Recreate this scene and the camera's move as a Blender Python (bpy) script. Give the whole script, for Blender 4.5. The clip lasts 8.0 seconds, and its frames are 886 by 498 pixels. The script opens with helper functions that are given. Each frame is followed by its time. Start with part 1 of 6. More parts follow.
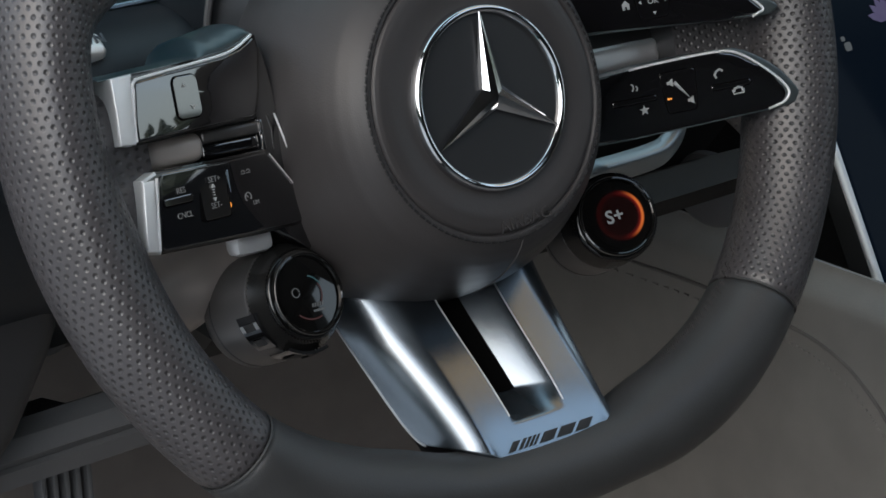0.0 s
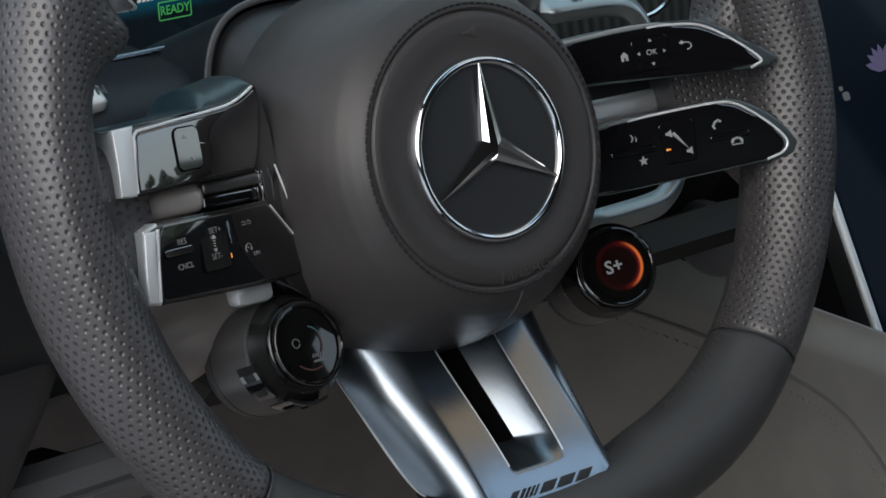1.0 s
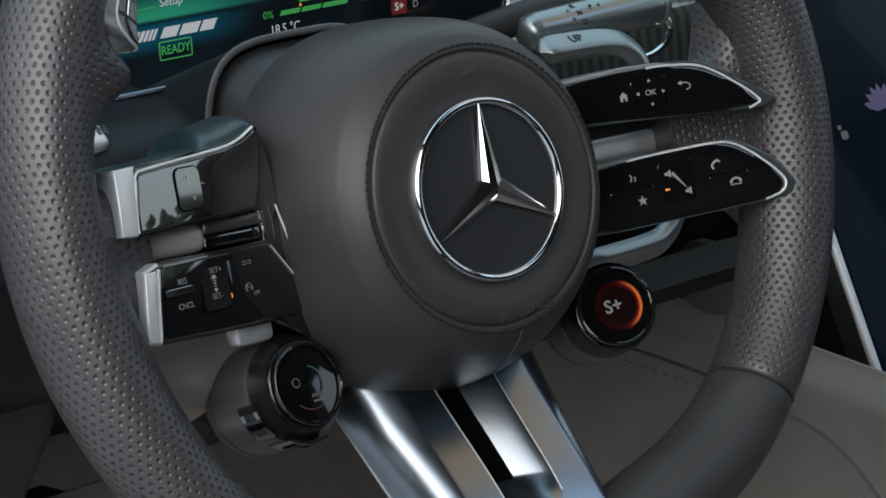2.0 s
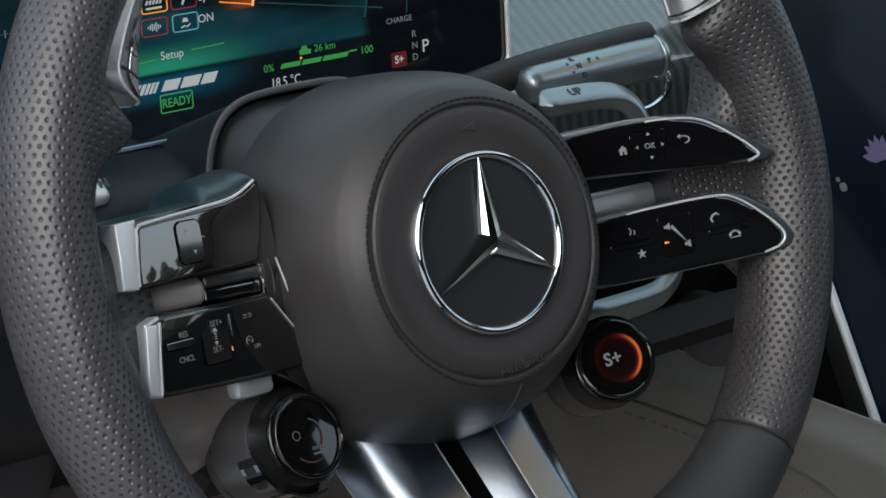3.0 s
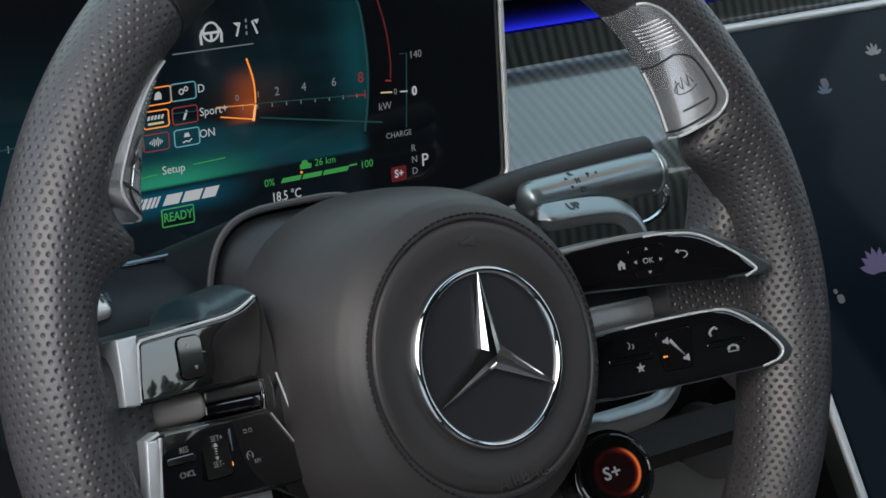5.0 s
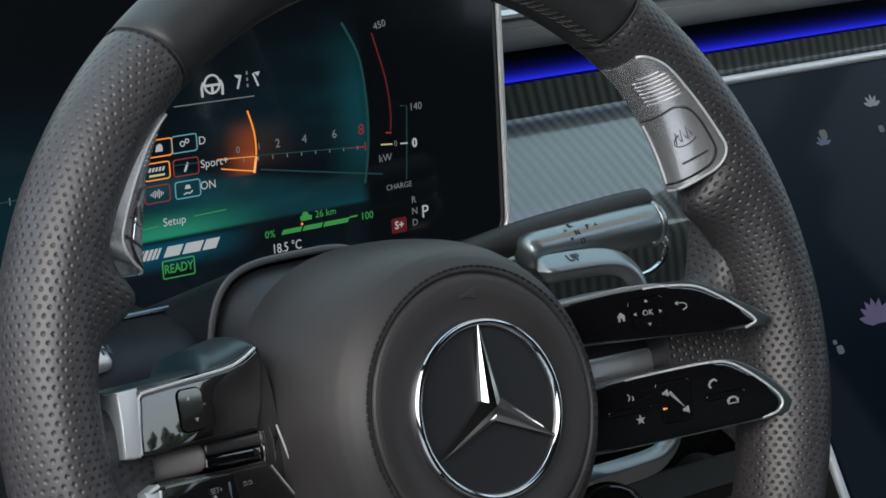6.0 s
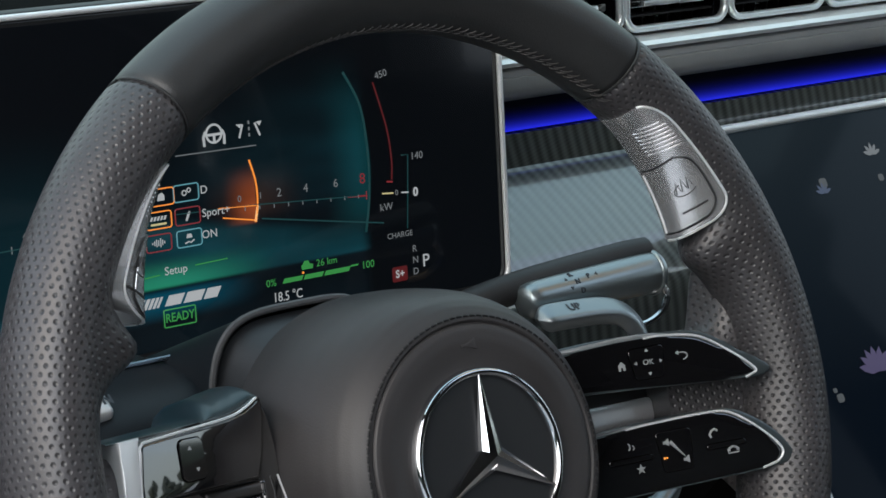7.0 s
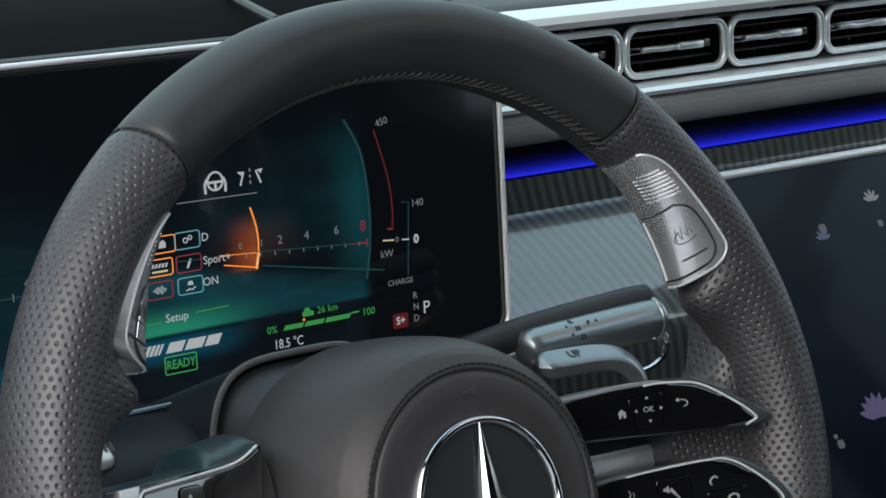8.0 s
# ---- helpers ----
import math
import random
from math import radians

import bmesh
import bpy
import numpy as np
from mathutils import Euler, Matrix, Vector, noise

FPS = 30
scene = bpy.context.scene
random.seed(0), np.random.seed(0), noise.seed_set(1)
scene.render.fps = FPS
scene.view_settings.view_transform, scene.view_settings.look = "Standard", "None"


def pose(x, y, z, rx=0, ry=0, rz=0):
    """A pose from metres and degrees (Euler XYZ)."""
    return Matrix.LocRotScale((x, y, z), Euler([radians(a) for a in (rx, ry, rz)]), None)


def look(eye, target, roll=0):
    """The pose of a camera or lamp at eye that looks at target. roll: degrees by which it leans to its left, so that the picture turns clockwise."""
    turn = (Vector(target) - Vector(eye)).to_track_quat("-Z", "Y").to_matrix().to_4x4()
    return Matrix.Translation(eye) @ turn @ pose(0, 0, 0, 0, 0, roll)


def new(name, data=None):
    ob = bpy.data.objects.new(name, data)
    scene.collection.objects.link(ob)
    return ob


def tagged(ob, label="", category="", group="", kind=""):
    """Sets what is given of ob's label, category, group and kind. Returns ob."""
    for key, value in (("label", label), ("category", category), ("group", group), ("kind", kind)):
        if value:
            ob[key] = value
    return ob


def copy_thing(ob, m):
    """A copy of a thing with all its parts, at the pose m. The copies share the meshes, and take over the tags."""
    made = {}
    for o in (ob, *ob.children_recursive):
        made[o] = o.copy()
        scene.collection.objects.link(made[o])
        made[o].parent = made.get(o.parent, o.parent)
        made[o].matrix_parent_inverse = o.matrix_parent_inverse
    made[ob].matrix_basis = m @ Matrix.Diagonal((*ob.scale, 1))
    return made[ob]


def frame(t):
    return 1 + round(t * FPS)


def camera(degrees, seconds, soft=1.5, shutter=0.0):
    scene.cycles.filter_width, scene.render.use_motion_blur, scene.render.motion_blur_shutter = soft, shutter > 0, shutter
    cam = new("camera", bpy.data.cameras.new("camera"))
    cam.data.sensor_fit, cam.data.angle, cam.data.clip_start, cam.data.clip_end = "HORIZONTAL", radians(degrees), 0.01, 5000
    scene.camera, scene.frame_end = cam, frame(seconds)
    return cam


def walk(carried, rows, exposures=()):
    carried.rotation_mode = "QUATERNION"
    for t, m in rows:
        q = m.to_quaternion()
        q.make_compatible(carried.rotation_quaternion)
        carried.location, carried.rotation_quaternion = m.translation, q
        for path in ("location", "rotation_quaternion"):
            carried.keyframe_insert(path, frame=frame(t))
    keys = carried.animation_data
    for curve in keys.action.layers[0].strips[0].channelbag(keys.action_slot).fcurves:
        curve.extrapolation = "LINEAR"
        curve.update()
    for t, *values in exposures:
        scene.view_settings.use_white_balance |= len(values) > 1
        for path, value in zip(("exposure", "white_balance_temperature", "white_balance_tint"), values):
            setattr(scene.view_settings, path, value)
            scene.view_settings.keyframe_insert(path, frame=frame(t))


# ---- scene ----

# ---------------------------------------------------------------- camera
cam = camera(22.18, 8.0, soft=1.6)
ROWS = [
    (0.0, -0.4902, -0.6334, 1.1830, 69.418, 1.845, -37.743),
    (0.5, -0.4909, -0.6340, 1.1841, 70.010, 1.835, -37.748),
    (1.0, -0.4915, -0.6347, 1.1852, 70.600, 1.852, -37.771),
    (1.5, -0.4921, -0.6354, 1.1864, 71.006, 1.823, -37.773),
    (3.0, -0.4941, -0.6374, 1.1898, 72.734, 1.781, -37.793),
    (3.5, -0.4947, -0.6381, 1.1909, 73.381, 1.760, -37.792),
    (4.0, -0.4954, -0.6388, 1.1920, 74.097, 1.741, -37.787),
    (4.5, -0.4960, -0.6394, 1.1932, 74.751, 1.742, -37.807),
    (6.0, -0.4979, -0.6415, 1.1966, 76.631, 1.737, -37.834),
    (6.5, -0.4986, -0.6421, 1.1977, 77.125, 1.668, -37.819),
    (7.0, -0.4992, -0.6428, 1.1988, 77.775, 1.696, -37.820),
    (7.5, -0.4999, -0.6435, 1.2000, 78.322, 1.687, -37.817),
    (8.0, -0.5005, -0.6442, 1.2011, 78.865, 1.714, -37.823),
]
walk(cam, [(t, pose(x, y, z, rx, ry, rz)) for t, x, y, z, rx, ry, rz in ROWS])

# ---------------------------------------------------------------- light
scene.view_settings.exposure = 0.09
world = bpy.data.worlds.new("sky")
scene.world = world
world.use_nodes = True
wn, wl = world.node_tree.nodes, world.node_tree.links
sky = wn.new("ShaderNodeTexSky")
sky.sky_type, sky.sun_disc = "NISHITA", False
sky.sun_elevation, sky.sun_rotation = radians(42), radians(250)
sky.dust_density, sky.air_density, sky.ozone_density = 6.0, 1.0, 1.0
haze = wn.new("ShaderNodeMix")                  # thin bright cloud over the whole sky
haze.data_type = "RGBA"
haze.inputs[0].default_value = 0.6
way_up, height, veil = wn.new("ShaderNodeTexCoord"), wn.new("ShaderNodeSeparateXYZ"), wn.new("ShaderNodeMix")
veil.data_type = "RGBA"                         # paler and greener towards the horizon, bluer overhead
veil.inputs[6].default_value, veil.inputs[7].default_value = (7.1, 8.1, 8.1, 1), (5.55, 7.5, 10.0, 1)
wl.new(way_up.outputs["Generated"], height.inputs[0])
rise = wn.new("ShaderNodeMath")
rise.operation, rise.use_clamp, rise.inputs[1].default_value = "POWER", True, 0.9
wl.new(height.outputs[2], rise.inputs[0])
wl.new(rise.outputs[0], veil.inputs[0])
wl.new(veil.outputs[2], haze.inputs[7])
wl.new(sky.outputs[0], haze.inputs[6])
wl.new(haze.outputs[2], wn["Background"].inputs[0])
wn["Background"].inputs[1].default_value = 0.215
sun = new("sun", bpy.data.lights.new("sun", "SUN"))
sun.data.energy, sun.data.angle, sun.data.color = 1.5, radians(50), (0.98, 0.99, 1.0)
sun.matrix_world = look((-3.0, -3.3, 2.5), (0, 0, 0.9))


# ---------------------------------------------------------------- materials
def mat(name, color, rough=0.5, metal=0.0, emit=None, power=1.0, coat=0.0, grain=0.0, grain_scale=900.0, vary=0.0, vary_scale=35.0, spec=0.5, rvary=0.0):
    m = bpy.data.materials.new(name)
    m.use_nodes = True
    n, l = m.node_tree.nodes, m.node_tree.links
    b = n["Principled BSDF"]
    b.inputs["Base Color"].default_value = (*color, 1)
    b.inputs["Roughness"].default_value = rough
    b.inputs["Metallic"].default_value = metal
    b.inputs["Specular IOR Level"].default_value = spec
    b.inputs["Coat Weight"].default_value = coat
    b.inputs["Coat Roughness"].default_value = 0.03
    if emit:
        b.inputs["Emission Color"].default_value = (*emit, 1)
        b.inputs["Emission Strength"].default_value = power
    co = n.new("ShaderNodeTexCoord")
    if vary or rvary:
        t = n.new("ShaderNodeTexNoise")
        t.inputs["Scale"].default_value, t.inputs["Detail"].default_value = vary_scale, 6
        l.new(co.outputs["Object"], t.inputs["Vector"])
        if vary:
            r = n.new("ShaderNodeMapRange")
            r.inputs["From Min"].default_value, r.inputs["From Max"].default_value = 0.3, 0.7
            r.inputs["To Min"].default_value, r.inputs["To Max"].default_value = 1 - vary, 1 + vary
            l.new(t.outputs["Fac"], r.inputs["Value"])
            x = n.new("ShaderNodeVectorMath")
            x.operation = "SCALE"
            x.inputs[0].default_value = color
            l.new(r.outputs[0], x.inputs["Scale"])
            l.new(x.outputs[0], b.inputs["Base Color"])
        if rvary:
            r = n.new("ShaderNodeMapRange")
            r.inputs["From Min"].default_value, r.inputs["From Max"].default_value = 0.3, 0.7
            r.inputs["To Min"].default_value, r.inputs["To Max"].default_value = max(rough - rvary, 0.02), rough + rvary
            l.new(t.outputs["Fac"], r.inputs["Value"])
            l.new(r.outputs[0], b.inputs["Roughness"])
    if grain:
        t = n.new("ShaderNodeTexNoise")
        t.inputs["Scale"].default_value, t.inputs["Detail"].default_value = grain_scale, 3
        l.new(co.outputs["Object"], t.inputs["Vector"])
        u = n.new("ShaderNodeBump")
        u.inputs["Strength"].default_value, u.inputs["Distance"].default_value = grain, 0.0004
        l.new(t.outputs["Fac"], u.inputs["Height"])
        l.new(u.outputs[0], b.inputs["Normal"])
    return m


def math_node(n, l, op, a, b=None):
    x = n.new("ShaderNodeMath")
    x.operation = op
    for i, v in ((0, a), (1, b)):
        if v is None:
            continue
        if hasattr(v, "links"):
            l.new(v, x.inputs[i])
        else:
            x.inputs[i].default_value = v
    return x.outputs[0]


def perforated(name, color, step=0.0056, radius=0.00056):
    """Leather with rows of small punched dimples, laid out along the UV map in metres."""
    m = mat(name, color, 0.38, grain=0.18, grain_scale=1500, vary=0.12, vary_scale=60)
    n, l = m.node_tree.nodes, m.node_tree.links
    b = n["Principled BSDF"]
    uv = n.new("ShaderNodeUVMap")
    uv.uv_map = "UVMap"
    dist = []
    for off in (0.0, 0.5):
        a = n.new("ShaderNodeVectorMath")
        a.operation = "MULTIPLY_ADD"
        a.inputs[1].default_value = (1 / step, 1 / (step * 0.66), 0)
        a.inputs[2].default_value = (off, off, 0)
        l.new(uv.outputs[0], a.inputs[0])
        f = n.new("ShaderNodeVectorMath")
        f.operation = "FRACTION"
        l.new(a.outputs[0], f.inputs[0])
        s = n.new("ShaderNodeVectorMath")
        s.operation = "MULTIPLY_ADD"
        s.inputs[1].default_value = (step, step * 0.66, 0)
        s.inputs[2].default_value = (-step / 2, -step * 0.33, 0)
        l.new(f.outputs[0], s.inputs[0])
        d = n.new("ShaderNodeVectorMath")
        d.operation = "LENGTH"
        l.new(s.outputs[0], d.inputs[0])
        dist.append(d.outputs["Value"])
    d = math_node(n, l, "MINIMUM", dist[0], dist[1])
    r = n.new("ShaderNodeMapRange")
    r.interpolation_type = "SMOOTHSTEP"
    r.inputs["From Min"].default_value, r.inputs["From Max"].default_value = 0.0, radius * 2.1
    l.new(d, r.inputs["Value"])
    u = n.new("ShaderNodeBump")
    u.inputs["Strength"].default_value, u.inputs["Distance"].default_value = 0.65, 0.0006
    l.new(r.outputs[0], u.inputs["Height"])
    old = b.inputs["Normal"].links[0].from_socket
    l.new(old, u.inputs["Normal"])
    l.new(u.outputs[0], b.inputs["Normal"])
    # the hollows' own shade is also put into the base colour
    src = b.inputs["Base Color"].links[0].from_socket
    x = n.new("ShaderNodeVectorMath")
    x.operation = "SCALE"
    k = n.new("ShaderNodeMapRange")
    k.inputs["To Min"].default_value = 0.42
    l.new(r.outputs[0], k.inputs["Value"])
    l.new(src, x.inputs[0])
    l.new(k.outputs[0], x.inputs["Scale"])
    l.new(x.outputs[0], b.inputs["Base Color"])
    return m


def carbon(name):
    """Dark twill weave under a thick clear lacquer."""
    m = mat(name, (0.03, 0.032, 0.032), 0.35)
    n, l = m.node_tree.nodes, m.node_tree.links
    b = n["Principled BSDF"]
    b.inputs["Coat Weight"].default_value, b.inputs["Coat IOR"].default_value, b.inputs["Coat Roughness"].default_value = 1.0, 2.05, 0.06
    co = n.new("ShaderNodeTexCoord")
    turn = n.new("ShaderNodeMapping")
    turn.inputs["Rotation"].default_value = (0, radians(20), 0)
    l.new(co.outputs["Object"], turn.inputs["Vector"])
    w = n.new("ShaderNodeTexWave")
    w.wave_type, w.bands_direction = "BANDS", "X"
    w.inputs["Scale"].default_value, w.inputs["Distortion"].default_value = 46.0, 0.15
    l.new(turn.outputs[0], w.inputs["Vector"])
    fine = n.new("ShaderNodeTexWave")
    fine.wave_type, fine.bands_direction = "BANDS", "Z"
    fine.inputs["Scale"].default_value, fine.inputs["Distortion"].default_value = 150.0, 0.3
    l.new(turn.outputs[0], fine.inputs["Vector"])
    both = math_node(n, l, "ADD", math_node(n, l, "MULTIPLY", w.outputs["Fac"], 0.8), math_node(n, l, "MULTIPLY", fine.outputs["Fac"], 0.2))
    r = n.new("ShaderNodeMapRange")
    r.inputs["To Min"].default_value, r.inputs["To Max"].default_value = 0.020, 0.125
    l.new(both, r.inputs["Value"])
    tint = n.new("ShaderNodeVectorMath")
    tint.operation = "SCALE"
    tint.inputs[0].default_value = (0.86, 1.0, 0.93)
    l.new(r.outputs[0], tint.inputs["Scale"])
    l.new(tint.outputs[0], b.inputs["Base Color"])
    u = n.new("ShaderNodeBump")
    u.inputs["Strength"].default_value, u.inputs["Distance"].default_value = 0.10, 0.0003
    l.new(w.outputs["Fac"], u.inputs["Height"])
    l.new(u.outputs[0], b.inputs["Normal"])
    return m


def glow_gradient(name, c0, c1, axis, lo, hi, power, base=(0.004, 0.005, 0.006), soft_=0):
    """A lit display area whose light runs from one colour to another along an axis."""
    m = mat(name, base, 0.10, spec=0.04)
    n, l = m.node_tree.nodes, m.node_tree.links
    b = n["Principled BSDF"]
    co = n.new("ShaderNodeTexCoord")
    sp = n.new("ShaderNodeSeparateXYZ")
    l.new(co.outputs["Object"], sp.inputs[0])
    r = n.new("ShaderNodeMapRange")
    r.inputs["From Min"].default_value, r.inputs["From Max"].default_value = lo, hi
    l.new(sp.outputs[axis], r.inputs["Value"])
    mx = n.new("ShaderNodeMix")
    mx.data_type = "RGBA"
    if soft_:
        l.new(math_node(n, l, "POWER", r.outputs[0], soft_), mx.inputs[0])
    else:
        l.new(r.outputs[0], mx.inputs[0])
    mx.inputs[6].default_value, mx.inputs[7].default_value = (*c0, 1), (*c1, 1)
    l.new(mx.outputs[2], b.inputs["Emission Color"])
    b.inputs["Emission Strength"].default_value = power
    return m


LEATHER = mat("smooth_leather", (0.0325, 0.0333, 0.0342), 0.45, grain=0.22, grain_scale=1400, vary=0.16, vary_scale=24, rvary=0.08)
AIRBAG = mat("airbag_leather", (0.0362, 0.0336, 0.0345), 0.47, grain=0.15, grain_scale=1700, vary=0.12, vary_scale=22, rvary=0.07)
PERF = perforated("perforated_leather", (0.052, 0.0485, 0.0515))
PERF.node_tree.nodes["Principled BSDF"].inputs["Specular IOR Level"].default_value = 0.65
THREAD = mat("thread", (0.062, 0.057, 0.056), 0.6)
SATIN = mat("satin_metal", (0.243, 0.284, 0.325), 0.26, metal=1.0, grain=0.07, grain_scale=2200, vary=0.05)
SATIN_SOFT = mat("satin_paint_metal", (0.60, 0.61, 0.63), 0.40, metal=1.0, grain=0.03, grain_scale=2500)
CHROME = mat("chrome", (0.66, 0.67, 0.69), 0.06, metal=1.0)
GLOSS = mat("piano_black", (0.005, 0.005, 0.006), 0.045, coat=1.0, spec=0.5)
GLOSS.node_tree.nodes["Principled BSDF"].inputs["Coat IOR"].default_value = 2.1
MATTE = mat("matte_black", (0.014, 0.014, 0.015), 0.55, grain=0.1)
PLATE = mat("emblem_plate", (0.018, 0.019, 0.021), 0.38)
# right panels' trim where it catches the sky, brightness put into the colour
TRIM_LIT = mat("lit_trim_metal", (0.52, 0.55, 0.57), 0.32, metal=0.75, grain=0.02, grain_scale=2500)
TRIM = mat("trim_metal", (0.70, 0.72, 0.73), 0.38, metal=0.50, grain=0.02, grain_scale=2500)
BRUSHED = mat("brushed_plate", (0.78, 0.785, 0.80), 0.26, metal=0.80, vary=0.04)
LOWER = mat("lower_dash", (0.017, 0.0158, 0.0150), 0.75, spec=0.2, grain=0.15)
SELECTOR = mat("selector_silver", (0.27, 0.305, 0.315), 0.30, metal=0.85, grain=0.02, grain_scale=2500)
# silver of the right paddle, darkened in colour for the shade behind the wheel
PADDLE_SHADED = mat("shaded_paddle_silver", (0.25, 0.280, 0.295), 0.32, metal=0.8, grain=0.02, grain_scale=2500)
DARK = mat("dark_plastic", (0.020, 0.020, 0.0215), 0.45, grain=0.15, vary=0.08)
BRONZE = mat("bronze_plastic", (0.40, 0.36, 0.335), 0.36, metal=0.35, vary=0.06)
GREYMETAL = mat("grey_dial_metal", (0.115, 0.110, 0.109), 0.34, metal=0.65, grain=0.03, grain_scale=2500)
KNURL = mat("knurled_black", (0.010, 0.010, 0.010), 0.24)
WHITE_INK = mat("white_ink", (0.30, 0.315, 0.32), 0.5)
GREY_INK = mat("grey_ink", (0.17, 0.175, 0.175), 0.5)
GAP = mat("dark_gap", (0.003, 0.003, 0.003), 0.9, spec=0.0)
# the same trim where its reflection goes dark, put into the colour
TRIM_SHADED = mat("shaded_trim_metal", (0.135, 0.165, 0.175), 0.36, metal=0.8, grain=0.02, grain_scale=2500)
DARK_INK = mat("dark_ink", (0.03, 0.035, 0.045), 0.5)
BEIGE = mat("brown_leather", (0.200, 0.187, 0.174), 0.55, grain=0.25, grain_scale=900, vary=0.08, vary_scale=30)
DASH = mat("dash_leather", (0.04, 0.041, 0.043), 0.5, grain=0.25, grain_scale=900, vary=0.08, vary_scale=30)
SILVER = mat("bright_silver", (0.85, 0.86, 0.87), 0.42, metal=0.45)
CAP = mat("dark_satin_metal", (0.018, 0.037, 0.047), 0.36, metal=0.2, coat=0.15)
COLUMN = mat("column_plastic", (0.008, 0.0105, 0.0135), 0.45, spec=0.22, grain=0.1)
COWL = mat("cowl_leather", (0.019, 0.021, 0.024), 0.5, grain=0.2, vary=0.08)
KICK = mat("kick_panel_leather", (0.125, 0.113, 0.108), 0.6, grain=0.25, vary=0.12)
FOOT = mat("footwell_plastic", (0.075, 0.075, 0.078), 0.5, grain=0.15, vary=0.08)
THREAD_DARK = mat("dark_thread", (0.007, 0.007, 0.008), 0.7)
INKBLACK = mat("dial_glass", (0.004, 0.004, 0.004), 0.05, coat=0.3)
VENT_CHROME = mat("vent_chrome", (0.84, 0.89, 0.90), 0.30, metal=0.75)
STRIP = mat("strip_chrome", (0.88, 0.90, 0.905), 0.27, metal=0.45)
DASH_GREY = mat("dash_grey_leather", (0.29, 0.30, 0.302), 0.5, grain=0.25, grain_scale=900, vary=0.06)
CARBON = carbon("carbon_fibre")
HOOD = mat("hood_leather", (0.0065, 0.0075, 0.0075), 0.9, spec=0.03, grain=0.25, grain_scale=900, vary=0.08)
PLATE_METAL = mat("plate_metal", (0.74, 0.74, 0.75), 0.42, metal=0.75, grain=0.03, grain_scale=2500)
AMBER = mat("amber_led", (0.1, 0.04, 0.0), 0.3, emit=(1.0, 0.35, 0.05), power=1.2)
SCREEN = mat("display_glass", (0.003, 0.003, 0.004), 0.09, emit=(0.0060, 0.0066, 0.0068), power=1.0, coat=0.3)


def lit(name, color, power):
    return mat(name, (0.01, 0.01, 0.01), 0.4, emit=color, power=power)


L_WHITE, L_GREY = lit("lit_white", (0.8, 0.85, 0.88), 0.43), lit("lit_grey", (0.5, 0.55, 0.58), 0.25)
L_GREEN, L_RED = lit("lit_green", (0.10, 0.75, 0.16), 0.28), lit("lit_red", (0.8, 0.06, 0.08), 0.22)
L_TEAL, L_ORANGE = lit("lit_teal", (0.05, 0.42, 0.45), 0.085), lit("lit_orange", (1.0, 0.3, 0.04), 0.9)
L_CYAN, L_YELLOW = lit("lit_cyan", (0.25, 0.75, 0.9), 0.34), lit("lit_yellow", (0.8, 0.7, 0.35), 0.6)
L_BOX, L_PURPLE = lit("lit_red_box", (0.5, 0.03, 0.04), 0.14), lit("lit_purple", (0.32, 0.24, 0.6), 0.15)


# ---------------------------------------------------------------- helpers
def link(name, me, parent=None, label=""):
    ob = new(name, me)
    if parent is not None:
        ob.parent = parent
    return tagged(ob, label)


def part(name, bm, material, parent=None, label="", smooth=40):
    me = bpy.data.meshes.new(name)
    bmesh.ops.recalc_face_normals(bm, faces=bm.faces)
    for f in bm.faces:
        f.smooth = smooth > 0
    for e in bm.edges:
        if len(e.link_faces) == 2 and e.calc_face_angle(0) > radians(smooth or 40):
            e.smooth = False
    bm.to_mesh(me)
    bm.free()
    me.materials.append(material)
    return link(name, me, parent, label)


def holder(name, m, label, category, group="", kind=""):
    ob = new(name)
    ob.empty_display_size = 0.02
    ob.matrix_world = m
    return tagged(ob, label, category, group, kind)


def grid(fn, us, vs, loop_u=False, loop_v=False, uv=None):
    """A surface through fn(u, v) on all pairs of us and vs."""
    bm = bmesh.new()
    rows = [[bm.verts.new(fn(u, v)) for v in vs] for u in us]
    lay = bm.loops.layers.uv.new("UVMap") if uv else None
    nu, nv = len(us), len(vs)
    for i in range(nu if loop_u else nu - 1):
        for j in range(nv if loop_v else nv - 1):
            i2, j2 = (i + 1) % nu, (j + 1) % nv
            try:
                f = bm.faces.new((rows[i][j], rows[i2][j], rows[i2][j2], rows[i][j2]))
            except ValueError:
                continue
            if uv:
                for lp, (a, b) in zip(f.loops, ((i, j), (i + 1, j), (i + 1, j + 1), (i, j + 1))):
                    lp[lay].uv = uv(a, b)
    return bm


def span(a, b, n):
    return [a + (b - a) * i / n for i in range(n + 1)]


def prism(pts, z0, z1, bevel=0.0, zf=None, segments=2):
    """A plate with the outline pts, from z0 to z1; zf(x, y) is added to its heights."""
    bm = bmesh.new()
    vs = [bm.verts.new((x, y, z0)) for x, y in pts]
    f = bm.faces.new(vs)
    up = bmesh.ops.extrude_face_region(bm, geom=[f])["geom"]
    top = [v for v in up if isinstance(v, bmesh.types.BMVert)]
    for v in top:
        v.co.z = z1
    if bevel:
        te = [e for e in bm.edges if all(v in top for v in e.verts)]
        bmesh.ops.bevel(bm, geom=te, offset=bevel, segments=segments, affect="EDGES", profile=0.5)
    if zf:
        for v in bm.verts:
            v.co.z += zf(v.co.x, v.co.y)
    return bm


